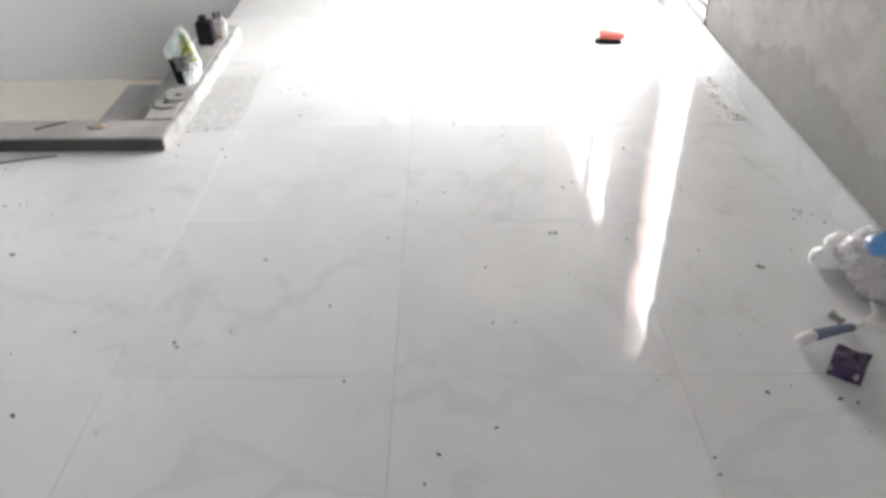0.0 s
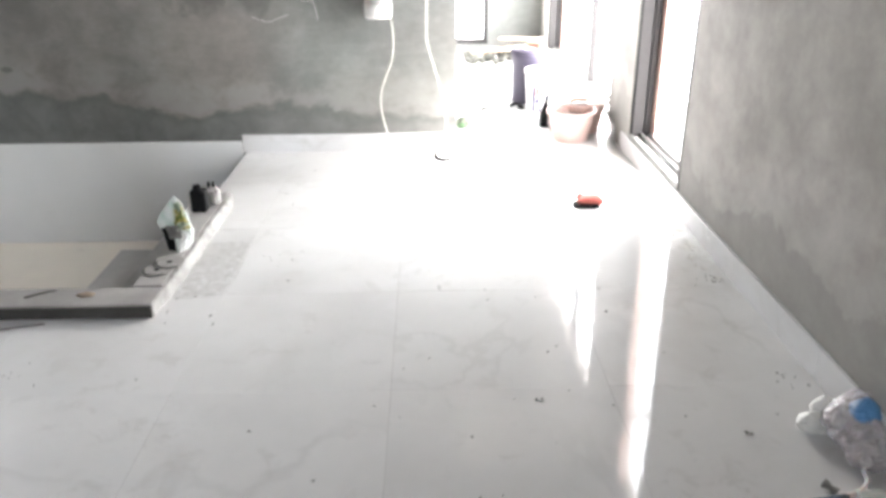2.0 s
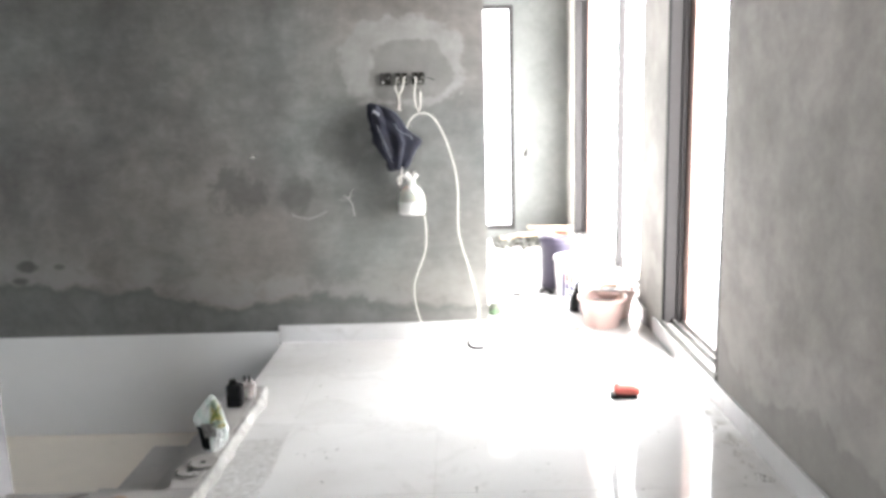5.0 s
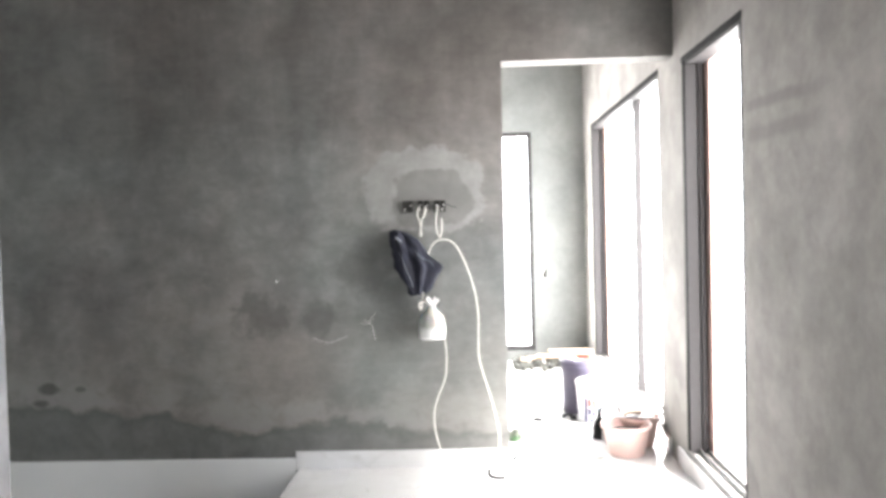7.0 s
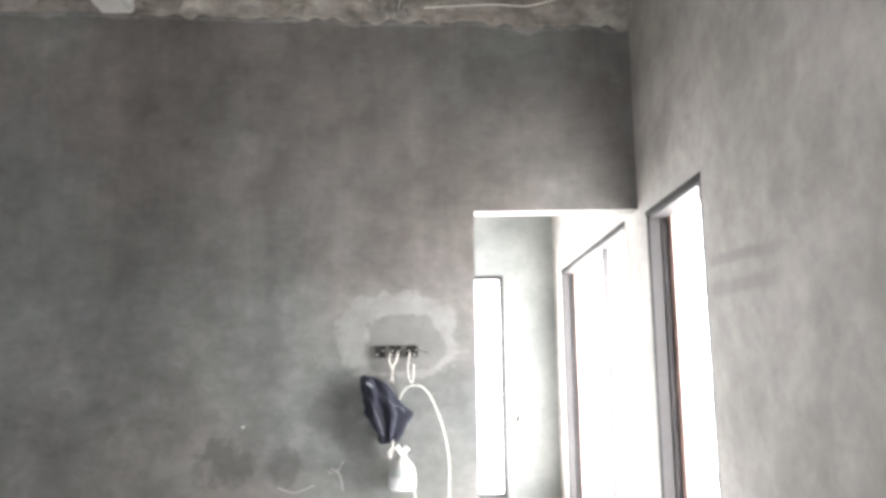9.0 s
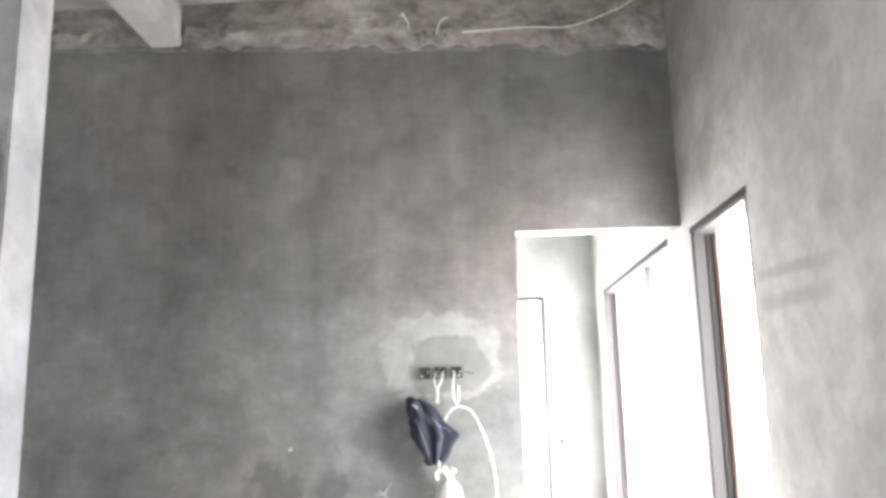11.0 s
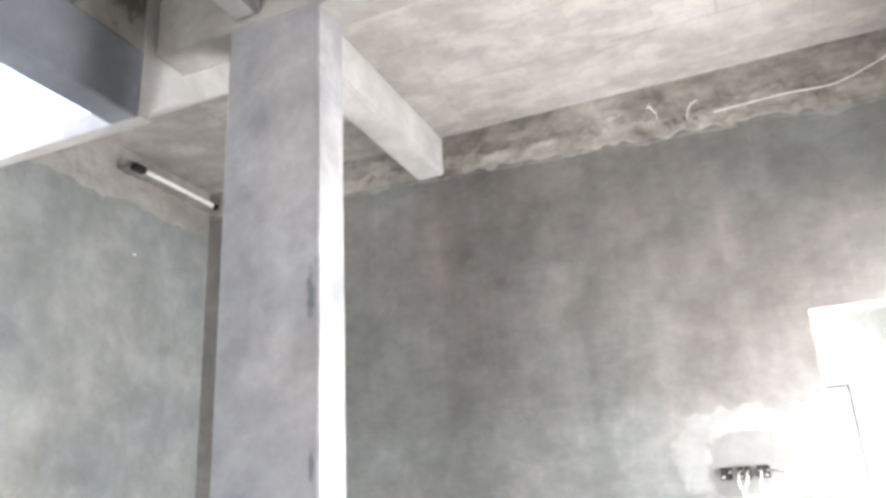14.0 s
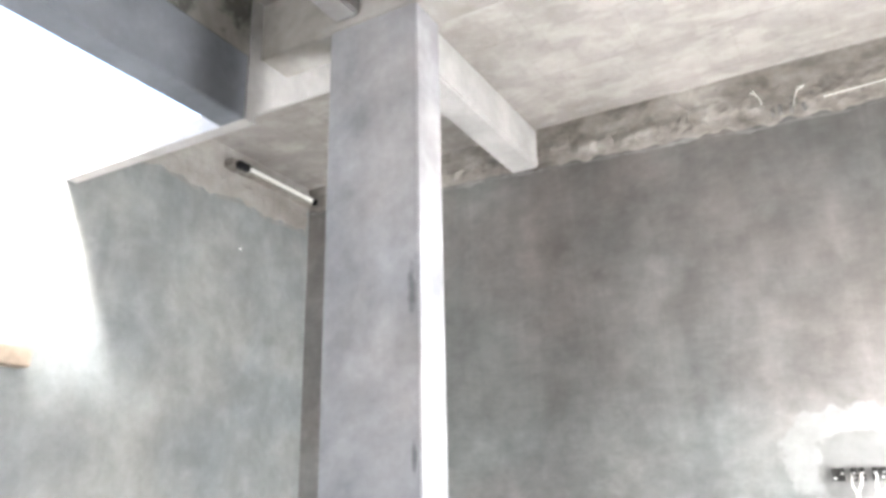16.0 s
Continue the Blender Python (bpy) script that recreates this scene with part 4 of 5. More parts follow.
def clear_container():
    t = thing("plastic_bottle", "cloudy clear plastic bottle with two black caps", "bottle")
    body = part("bottle_body", box(-0.955, -0.905, 3.125, 3.185, 0.046, 0.125, 0.010), MAT_BOTTLE, t)
    part("bottle_filling", box(-0.95, -0.91, 3.13, 3.18, 0.05, 0.075, 0.006), MAT_JUG, t, "white filling")
    for dx in (-0.945, -0.925):
        part("cap", lathe([(0.006, 0), (0.006, 0.022), (0.004, 0.026)], 10, (dx, 3.15, 0.124)), MAT_BLACK, body, "", True)


clear_container()


def disc(x, y, z, tilt):
    t = thing("grinding_disc", "grey abrasive grinding disc lying on the coping stone", "grinding disc", "grinding discs")
    m = Matrix.Translation((x, y, z)) @ pose(0, 0, 0, tilt, 0, 20)
    bm = bmesh.new()
    segs, prof = 36, ((0.011, 0.0), (0.011, 0.0042), (0.028, 0.0042), (0.052, 0.0040), (0.0535, 0.0020), (0.052, 0.0))
    rings = [[bm.verts.new((r * math.cos(2 * math.pi * i / segs), r * math.sin(2 * math.pi * i / segs), h)) for i in range(segs)] for r, h in prof]
    for a, b in zip(rings, rings[1:] + rings[:1]):
        for i in range(segs):
            bm.faces.new((a[i], a[(i + 1) % segs], b[(i + 1) % segs], b[i]))
    bmesh.ops.transform(bm, matrix=m, verts=bm.verts)
    ring = part("abrasive_ring", bm, MAT_DISC, t)
    # black plug in the bore, its shade put in as colour
    bm = lathe([(0.0105, 0.0005), (0.0105, 0.0045)], 18)
    bmesh.ops.transform(bm, matrix=m, verts=bm.verts)
    part("hub_hole", bm, MAT_BLACK, ring, "black plug in place of the shaded bore")
    bm = bmesh.new()
    for k in range(24):
        a0, a1 = math.radians(150 + k * 6), math.radians(156 + k * 6)
        bm.faces.new([bm.verts.new((r * math.cos(a), r * math.sin(a), 0.0046)) for r, a in ((0.044, a0), (0.050, a0), (0.050, a1), (0.044, a1))])
    bmesh.ops.remove_doubles(bm, verts=bm.verts, dist=1e-5)
    bmesh.ops.solidify(bm, geom=bm.faces[:], thickness=0.0006)
    bmesh.ops.transform(bm, matrix=m, verts=bm.verts)
    part("worn_edge", bm, MAT_BLACK, ring, "dark arc along one side of the disc")


disc(-0.962, 2.470, 0.0455, 0)
disc(-0.932, 2.522, 0.0515, 2)


def rods():
    for x0, y0, x1, y1, z in ((-1.422, 2.103, -1.227, 2.162, 0.006), (-1.328, 2.262, -1.246, 2.318, 0.050)):
        tagged(part("steel_rod", sweep([(x0, y0, z), ((x0 + x1) / 2, (y0 + y1) / 2 + 0.004, z), (x1, y1, z)], 0.0032, 8, 4), MAT_STEEL, None, "", True),
               "thin dark steel offcut lying loose", "steel rod", "steel offcuts")
    tagged(part("mortar_lump", lathe([(0.022, 0), (0.024, 0.004), (0.012, 0.008), (0.004, 0.009)], 14, (-1.135, 2.285, 0.045), (1.3, 0.8), 0.3), MAT_BRICK, None, "", True),
           "small brown lump of mortar on the stone slab", "mortar")


rods()


# ---- things on the back wall ----
def back_boxes():
    for i, (x0, x1) in enumerate(((-0.386, -0.330), (-0.304, -0.278), (-0.270, -0.244), (-0.215, -0.186), (-0.184, -0.154))):
        t = thing("socket_box", "dark recessed electrical box without a cover", "socket box", "socket boxes")
        z0, z1 = 1.398, 1.458
        for a, b, c, d in ((x0, x1, z0, z0 + 0.004), (x0, x1, z1 - 0.004, z1), (x0, x0 + 0.004, z0 + 0.004, z1 - 0.004), (x1 - 0.004, x1, z0 + 0.004, z1 - 0.004)):
            part("rim", box(a, b, YB - 0.012, YB + 0.002, c, d), MAT_BOX, t)
        # box stands proud; a dark panel takes the place of the recess's shade
        part("cavity", box(x0 + 0.004, x1 - 0.004, YB - 0.004, YB + 0.002, z0 + 0.004, z1 - 0.004), MAT_BOX, t, "dark panel in place of the shaded recess")
        for k in range(2):
            px = x0 + 0.006 + k * (x1 - x0 - 0.022)
            part("cement_lump", lathe([(0.007, 0), (0.008, 0.006), (0.004, 0.012)], 8, (px + 0.006, YB - 0.006, z0 + 0.008 + 0.022 * ((i + k) % 2)), (1, 0.6), 0.4, i + k), MAT_PLASTER, t)


back_boxes()


def cord(points, label, radius=0.0034):
    return tagged(part("electric_cable", sweep(points, radius, 8, 8), MAT_WIRE, None, "", True), label, "cable", "white cables")


yw = YB - 0.012
cord([(-0.30, yw, 1.425), (-0.305, yw - 0.02, 1.38), (-0.292, yw - 0.028, 1.34), (-0.29, yw - 0.024, 1.30), (-0.30, yw - 0.02, 1.27)], "white cable hanging out of a socket box")
cord([(-0.262, yw, 1.43), (-0.266, yw - 0.02, 1.385), (-0.283, yw - 0.03, 1.35), (-0.288, yw - 0.03, 1.31), (-0.286, yw - 0.02, 1.265)], "white cable hanging out of a socket box")
cord([(-0.196, yw, 1.43), (-0.205, yw - 0.02, 1.36), (-0.203, yw - 0.03, 1.30), (-0.188, yw - 0.03, 1.262), (-0.176, yw - 0.03, 1.29), (-0.175, yw - 0.02, 1.36)], "white cable hanging in a loop")
cord([(-0.262, yw - 0.02, 1.15), (-0.232, yw - 0.03, 1.215), (-0.188, yw - 0.035, 1.246), (-0.13, yw - 0.03, 1.238), (-0.085, yw - 0.03, 1.185), (-0.037, yw - 0.03, 1.071), (-0.003, yw - 0.025, 0.94), (0.009, yw - 0.02, 0.823), (0.006, yw - 0.02, 0.70),
      (0.012, yw - 0.02, 0.576), (0.062, yw - 0.03, 0.40), (0.095, yw - 0.03, 0.26), (0.107, yw - 0.035, 0.172), (0.098, yw - 0.05, 0.10), (0.07, yw - 0.09, 0.03), (0.05, yw - 0.15, 0.008)],
     "long white cable drooping from the boxes to the floor", 0.0036)
cord([(-0.18, yw - 0.03, 0.72), (-0.169, yw - 0.03, 0.66), (-0.168, yw - 0.03, 0.58), (-0.178, yw - 0.03, 0.50), (-0.213, yw - 0.035, 0.41), (-0.239, yw - 0.035, 0.333), (-0.243, yw - 0.035, 0.26), (-0.226, yw - 0.05, 0.165), (-0.19, yw - 0.07, 0.07),
      (-0.15, yw - 0.10, 0.012), (-0.08, yw - 0.12, 0.006)], "white cable hanging below the jug to the floor", 0.0033)
tagged(part("wire_stub", sweep([(-0.154, YB - 0.008, 1.435), (-0.13, YB - 0.02, 1.43), (-0.095, YB - 0.015, 1.418)], 0.002, 6, 6), MAT_BLACK, None, "", True), "thin dark bare wire poking from a socket box", "wire")


def hanging_cloth():
    t = thing("hanging_garment", "crumpled navy garment with grey piping hung on a cable", "garment")
    bm = bmesh.new()
    rows, segs, rings = 34, 64, []
    spine = spline([(-0.405, 0, 1.30), (-0.375, 0, 1.24), (-0.338, 0, 1.16), (-0.312, 0, 1.08), (-0.304, 0, 1.01), (-0.300, 0, 0.955)], rows // 5)
    rows = len(spine) - 1
    widths = np.interp(np.linspace(0, 1, rows + 1), [0, 0.06, 0.2, 0.4, 0.55, 0.75, 1.0], [0.03, 0.062, 0.080, 0.092, 0.090, 0.066, 0.038])
    for k, c in enumerate(spine):
        f = k / rows
        ring = []
        for i in range(segs):
            a = 2 * math.pi * i / segs
            fold = 1 + 0.22 * math.sin(7 * a + 5.5 * f + 1.0) * (0.6 + f) + 0.30 * noise.noise((math.cos(a) * 2.3, math.sin(a) * 2.3, f * 4.2))
            fold += 0.45 * math.exp(-((f - 0.52) / 0.13) ** 2) * max(0.0, math.cos(a)) ** 2
            fold += 0.17 * noise.noise((math.cos(a) * 6, math.sin(a) * 6, f * 9))
            x = widths[k] * math.cos(a) * fold
            y = min(0.048, widths[k] * 0.62) * math.sin(a) * fold
            ring.append(bm.verts.new((c.x + x, YB - 0.058 + y, c.z + 0.28 * x * (1 - 1.6 * f) * -1)))
        rings.append(ring)
    for a, b in zip(rings, rings[1:]):
        for i in range(segs):
            bm.faces.new((a[i], a[(i + 1) % segs], b[(i + 1) % segs], b[i]))
    bm.faces.new(rings[0][::-1])
    bm.faces.new(rings[-1])
    body = part("garment_body", bm, MAT_CLOTH, t, "", True)
    part("white_tab", box(-0.02, 0.02, -0.003, 0.003, -0.006, 0.006, 0.001, Matrix.Translation((-0.405, YB - 0.112, 1.255)) @ pose(0, 0, 0, 0, 40, 0)), MAT_CLOTH_TRIM, body, "small white tab")
    part("piping", sweep([(-0.405, YB - 0.10, 1.19), (-0.38, YB - 0.112, 1.13), (-0.352, YB - 0.11, 1.06), (-0.335, YB - 0.10, 1.00)], 0.0013, 6), MAT_CLOTH_TRIM, body, "grey piping", True)
    part("piping", sweep([(-0.315, YB - 0.108, 1.20), (-0.285, YB - 0.112, 1.155), (-0.235, YB - 0.10, 1.135), (-0.225, YB - 0.09, 1.11)], 0.0012, 6), MAT_CLOTH_TRIM, body, "grey piping", True)
    part("lower_flap", lathe([(0.012, 0), (0.022, 0.02), (0.02, 0.06), (0.008, 0.075)], 14, (-0.242, YB - 0.05, 1.015), (0.8, 1.0), 0.4, 3), MAT_CLOTH, t, "", True)


hanging_cloth()


def jug():
    t = thing("plastic_jug", "white plastic jug half full, tied up by its neck", "jug")
    cx, cy = -0.238, YB - 0.075
    body = part("jug_body", lathe([(0.050, 0.0), (0.063, 0.006), (0.068, 0.02), (0.070, 0.06), (0.068, 0.095), (0.060, 0.12), (0.042, 0.142), (0.026, 0.155), (0.022, 0.17), (0.024, 0.178)], 32, (cx, cy, 0.718), (1, 0.9)), MAT_JUG, t, "", True)
    part("liquid_band", lathe([(0.0635, 0.0), (0.069, 0.014), (0.0708, 0.05), (0.0705, 0.068)], 32, (cx, cy, 0.720), (1.005, 0.905)), MAT_JUG_LIQUID, body, "", True)
    part("handle", sweep([(cx - 0.02, cy - 0.055, 0.865), (cx + 0.0, cy - 0.078, 0.85), (cx + 0.024, cy - 0.08, 0.82), (cx + 0.03, cy - 0.066, 0.79)], 0.006, 8), MAT_JUG, t, "", True)
    bm = bmesh.new()
    for s in (-1, 1):
        sweep([(cx, cy - 0.01, 0.895), (cx + s * 0.014, cy - 0.016, 0.918), (cx + s * 0.028, cy - 0.012, 0.934)], lambda u: 0.011 + 0.008 * u, 10, 5, bm)
    part("tied_wrapping", bm, MAT_FILM_WHITE, t, "knotted white plastic film", True)
    part("tie_loop", sweep([(cx - 0.03, cy - 0.02, 0.93), (cx - 0.066, cy - 0.02, 0.915), (cx - 0.058, cy - 0.02, 0.878), (cx - 0.05, cy - 0.02, 0.915), (cx - 0.045, cy, 0.97)], 0.004, 8), MAT_WIRE, t, "cord loop", True)


MAT_FILM_WHITE = simple("white_film", (0.80, 0.79, 0.76), 0.4, 0, 0.08, 30, 0.3)
jug()


def wall_marks():
    tagged(part("plaster_fleck", lathe([(0.012, 0), (0.014, 0.004), (0.006, 0.010)], 10, (-1.09, YB - 0.002, 1.035), (0.7, 0.5), 0.4), MAT_JUG, None, "", True), "small white fleck of plaster stuck on the wall", "plaster fleck")
    for pts, r in ((((-0.616, 0.818), (-0.585, 0.80), (-0.566, 0.765), (-0.556, 0.704)), 0.0028), (((-0.552, 0.855), (-0.572, 0.83), (-0.585, 0.80)), 0.0018),
                   (((-0.635, 0.80), (-0.61, 0.795), (-0.585, 0.80), (-0.565, 0.825)), 0.0016),
                   (((-0.897, 0.723), (-0.85, 0.705), (-0.81, 0.696), (-0.76, 0.712), (-0.707, 0.732)), 0.0022)):
        tagged(part("render_scratch", sweep([(x, YB, z) for x, z in pts], r, 6, 6), MAT_PLASTER, None, "", True), "pale scratched ridge in the cement render", "scratch")


wall_marks()


tagged(part("plaster_fleck", lathe([(0.012, 0), (0.014, 0.004), (0.006, 0.010)], 10, (XL + 0.002, 3.42, 2.98), (0.5, 0.7), 0.4), MAT_JUG, None, "", True), "small white fleck of plaster stuck on the stairwell wall", "plaster fleck")


def ceiling_wires():
    for pts in (((-0.443, 3.523), (-0.43, 3.49), (-0.412, 3.455), (-0.408, 3.42)), ((-0.18, 3.48), (-0.215, 3.462), (-0.233, 3.43), (-0.249, 3.375)), ((-0.46, 3.50), (-0.452, 3.508), (-0.43, 3.49))):
        tagged(part("conduit_wire", sweep([(x, YB - 0.045, z) for x, z in pts], 0.0034, 8), MAT_WIRE, None, "", True), "short white wire sticking out of the beam", "wire", "beam wires")
    for x, h in ((-0.36, 0.05), (-0.32, 0.065), (-0.262, 0.06), (-0.20, 0.045)):
        tagged(part("conduit_stub", lathe([(0.010, 0), (0.010, h), (0.007, h), (0.007, h - 0.01)], 12, (x, YB - 0.035, 3.335)), MAT_LIP, None, "", True), "grey plastic conduit end at the top of the wall", "conduit", "conduit ends")
    tagged(part("ceiling_cable", sweep([(-0.10, YB - 0.045, 3.38), (0.05, YB - 0.05, 3.385), (0.30, YB - 0.05, 3.392), (0.52, YB - 0.05, 3.385), (0.75, YB - 0.06, 3.455), (0.88, YB - 0.07, 3.52), (0.97, YB - 0.08, 3.64)], 0.0034, 8), MAT_WIRE, None, "", True),
           "white cable strung along the bare beam", "cable")


ceiling_wires()


def tube_lamp():
    t = thing("fluorescent_lamp", "unlit white tube lamp on the bare stairwell beam", "tube lamp")
    x, z = -3.545, 3.50
    part("batten", box(XL + 0.004, x - 0.012, 3.20, 4.06, z - 0.005, z + 0.045, 0.004), MAT_ROUGH, t, "dusty mounting batten")
    bm = lathe([(0.012, 0), (0.014, 0.004), (0.014, 0.64), (0.012, 0.644)], 16)
    bmesh.ops.transform(bm, matrix=pose(x + 0.012, 3.34, z, -90, 0, 0), verts=bm.verts)
    part("tube", bm, MAT_TUBE, t, "white glass tube", True)
    for y in (3.19, 3.99):
        part("lamp_holder", box(x - 0.02, x + 0.030, y + 0.03, y + 0.13 if y < 3.5 else y + 0.04, z - 0.022, z + 0.024, 0.006), MAT_BLACK, t, "dark lamp holder")


tube_lamp()

tagged(part("wooden_block", box(XL - 0.01, XL + 0.09, 1.72, 2.03, 1.985, 2.07, 0.006), MAT_BRICK), "rough brown wooden block fixed on the stairwell wall", "wooden block")


# ---- next room ----
def planter(x, y, r, h, label, tilt=0.0):
    t = thing("plastic_tub", label, "tub", "plastic tubs")
    t.matrix_world = pose(x, y, 0.0, 0, 0, tilt)
    k = r / 0.14
    part("tub_wall", lathe([(0.098 * k, 0.0), (0.104 * k, 0.004), (0.136 * k, h - 0.03), (0.140 * k, h - 0.028), (0.150 * k, h - 0.024), (0.152 * k, h - 0.004), (0.148 * k, h), (0.138 * k, h - 0.002),
                         (0.132 * k, h - 0.03), (0.108 * k, h * 0.55)], 40), MAT_PINK, t, "", True)
    part("soil", lathe([(0.112 * k, h * 0.5), (0.124 * k, h * 0.72), (0.07 * k, h * 0.78), (0.02 * k, h * 0.74)], 24, (0, 0, 0), (1, 1), 0.12), MAT_RUBBLE, t, "grey cement residue inside")
    return t


planter(0.832, 4.30, 0.132, 0.178, "pink plastic mixing tub with grey cement residue")
planter(0.935, 4.49, 0.125, 0.178, "pink plastic mixing tub standing behind another", 30)


def tub_clutter():
    t = thing("trowel", "steel trowel with a wooden grip lying across the tubs", "trowel")
    part("blade", box(-0.11, 0.11, -0.045, 0.045, -0.002, 0.002, 0.001, Matrix.Translation((0.90, 4.42, 0.190)) @ pose(0, 0, 0, 4, -3, -15)), MAT_STEEL, t)
    part("grip", sweep([(0.84, 4.40, 0.199), (0.86, 4.41, 0.208), (0.90, 4.42, 0.208), (0.94, 4.43, 0.203)], 0.011, 10), MAT_TIMBER, t, "wooden grip", True)
    b = thing("spray_bottle", "black plastic bottle standing beside the tubs", "bottle")
    part("bottle_body", lathe([(0.042, 0), (0.047, 0.008), (0.046, 0.07), (0.030, 0.11), (0.013, 0.135), (0.012, 0.165)], 20, (0.735, 4.62, 0.0)), MAT_BLACK, b, "", True)
    part("bottle_cap", lathe([(0.015, 0), (0.015, 0.02), (0.011, 0.024)], 14, (0.735, 4.62, 0.164)), MAT_GREYBLUE, b, "", True)
    for x, y, a in ((0.80, 4.50, 20), (0.86, 4.60, -30)):
        f = tagged(part("crumpled_film", lathe([(0.05, 0.0), (0.075, 0.03), (0.06, 0.09), (0.03, 0.13), (0.01, 0.24)], 22, (x, y, 0.0), (1, 0.8), 0.7, a), MAT_FILM, None, "", True), "crumpled clear plastic film heaped by the tubs", "plastic film", "plastic film heaps")


tub_clutter()
tagged(part("bent_hose", sweep([(0.70, 4.56, 0.012), (0.705, 4.58, 0.09), (0.735, 4.60, 0.175), (0.78, 4.60, 0.215), (0.83, 4.58, 0.205), (0.85, 4.56, 0.17)], 0.007, 8, 8), MAT_BLACK, None, "", True),
       "bent black hose arching over the plastic tubs", "hose")


def bucket_and_pail():
    t = thing("paint_drum", "tall purple-blue plastic drum with scraps on its lid", "drum")
    part("drum_body", lathe([(0.100, 0), (0.106, 0.006), (0.112, 0.31), (0.116, 0.315), (0.116, 0.33), (0.112, 0.335)], 36, (0.70, 5.30, 0)), MAT_PURPLE, t, "", True)
    part("lid", lathe([(0.119, 0), (0.121, 0.004), (0.121, 0.03), (0.112, 0.034)], 36, (0.70, 5.30, 0.335)), MAT_PURPLE, t, "", True)
    p = thing("paint_pail", "white paint pail with red and navy printing", "pail")
    body = part("pail_body", lathe([(0.090, 0), (0.096, 0.005), (0.110, 0.24), (0.117, 0.246), (0.117, 0.268), (0.112, 0.274)], 36, (0.765, 5.05, 0)), MAT_PAIL, p, "", True)
    for i, (a, z0, z1, m) in enumerate(((-112, 0.115, 0.165, MAT_RED), (-96, 0.10, 0.16, MAT_RED), (-112, 0.06, 0.10, MAT_NAVY), (-97, 0.05, 0.085, MAT_NAVY), (-126, 0.01, 0.17, MAT_NAVY), (-105, 0.012, 0.035, MAT_NAVY), (-88, 0.012, 0.03, MAT_NAVY))):
        r = 0.0963 + 0.0147 * (z0 + z1) / 2 / 0.24 + 0.002
        part("printed_bar", box(-0.009, 0.009, -0.0015, 0.0015, z0, z1, 0.0, Matrix.Translation((0.765 + r * math.cos(radians(a)), 5.05 + r * math.sin(radians(a)), 0)) @ pose(0, 0, 0, 0, 0, a + 90)), m, body)
    c = thing("cardboard_scrap", "pale cardboard and timber scraps on the drum lid", "scraps")
    part("card", box(-0.09, 0.09, -0.06, 0.06, 0.370, 0.378, 0.001, Matrix.Translation((0.70, 5.30, 0)) @ pose(0, 0, 0, 0, 3, 25)), MAT_PAIL, c)
    part("card", box(-0.05, 0.06, -0.05, 0.04, 0.380, 0.415, 0.003, Matrix.Translation((0.74, 5.28, 0)) @ pose(0, 0, 0, 0, 0, -20)), MAT_TIMBER, c)
    part("card_stripe", box(-0.03, 0.04, -0.052, -0.046, 0.385, 0.41, 0.0, Matrix.Translation((0.74, 5.28, 0)) @ pose(0, 0, 0, 0, 0, -20)), MAT_RED, c, "red printed stripe")
    part("timber_strip", box(-0.22, 0.10, -0.015, 0.015, 0.418, 0.436, 0.002, Matrix.Translation((0.70, 5.30, 0)) @ pose(0, 0, 0, 0, 2, 8)), MAT_TIMBER, c)
    tagged(part("black_strap", sweep([(0.57, 5.12, 0.012), (0.60, 5.10, 0.03), (0.63, 5.12, 0.014), (0.65, 5.09, 0.010), (0.62, 5.07, 0.012)], 0.012, 8, 5), MAT_BLACK, None, "", True), "coil of black strap on the floor by the drum", "strap")


bucket_and_pail()


def rubble():
    rnd = random.Random(4)
    bm = bmesh.new()
    for k in range(150):
        x, y = 0.35 + 0.62 * rnd.random(), 6.75 + 0.5 * rnd.random()
        s = rnd.uniform(0.012, 0.055)
        h = 0.05 * math.exp(-((x - 0.6) / 0.2) ** 2) * rnd.random()
        m = Matrix.Translation((x, y, s * 0.4 + h)) @ Euler([rnd.uniform(0, 3) for _ in range(3)]).to_matrix().to_4x4()
        vs = bmesh.ops.create_icosphere(bm, subdivisions=1, radius=s * 0.6)["verts"]
        for v in vs:
            v.co *= 1 + 0.4 * noise.noise(v.co * 40 + Vector((k, 0, 0)))
        bmesh.ops.transform(bm, matrix=m, verts=vs)
    tagged(part("rubble_heap", bm, MAT_RUBBLE), "low heap of grey rubble under the far window", "rubble", "", "stuff")
    for i, (x, y, z, a, ln) in enumerate(((0.66, 7.0, 0.09, 12, 0.5), (0.76, 6.9, 0.11, -8, 0.42), (0.86, 7.08, 0.10, 30, 0.3))):
        tagged(part("timber_offcut", box(-ln / 2, ln / 2, -0.03, 0.03, -0.012, 0.012, 0.002, Matrix.Translation((x, y, z)) @ pose(0, 0, 0, 0, 4 * (i - 1), a)), MAT_TIMBER), "pale timber offcut lying on the rubble", "timber offcut", "timber offcuts")


rubble()


def far_socket():
    t = thing("wall_outlet", "open wall outlet with a white wire tail", "outlet")
    part("outlet_box", box(0.65, 0.70, YF - 0.008, YF + 0.001, 0.80, 0.87, 0.002), MAT_BOX, t)
    part("wire_tail", sweep([(0.675, YF - 0.008, 0.86), (0.66, YF - 0.04, 0.88), (0.648, YF - 0.05, 0.82), (0.64, YF - 0.04, 0.79)], 0.007, 8), MAT_WIRE, t, "white wire tail", True)


far_socket()


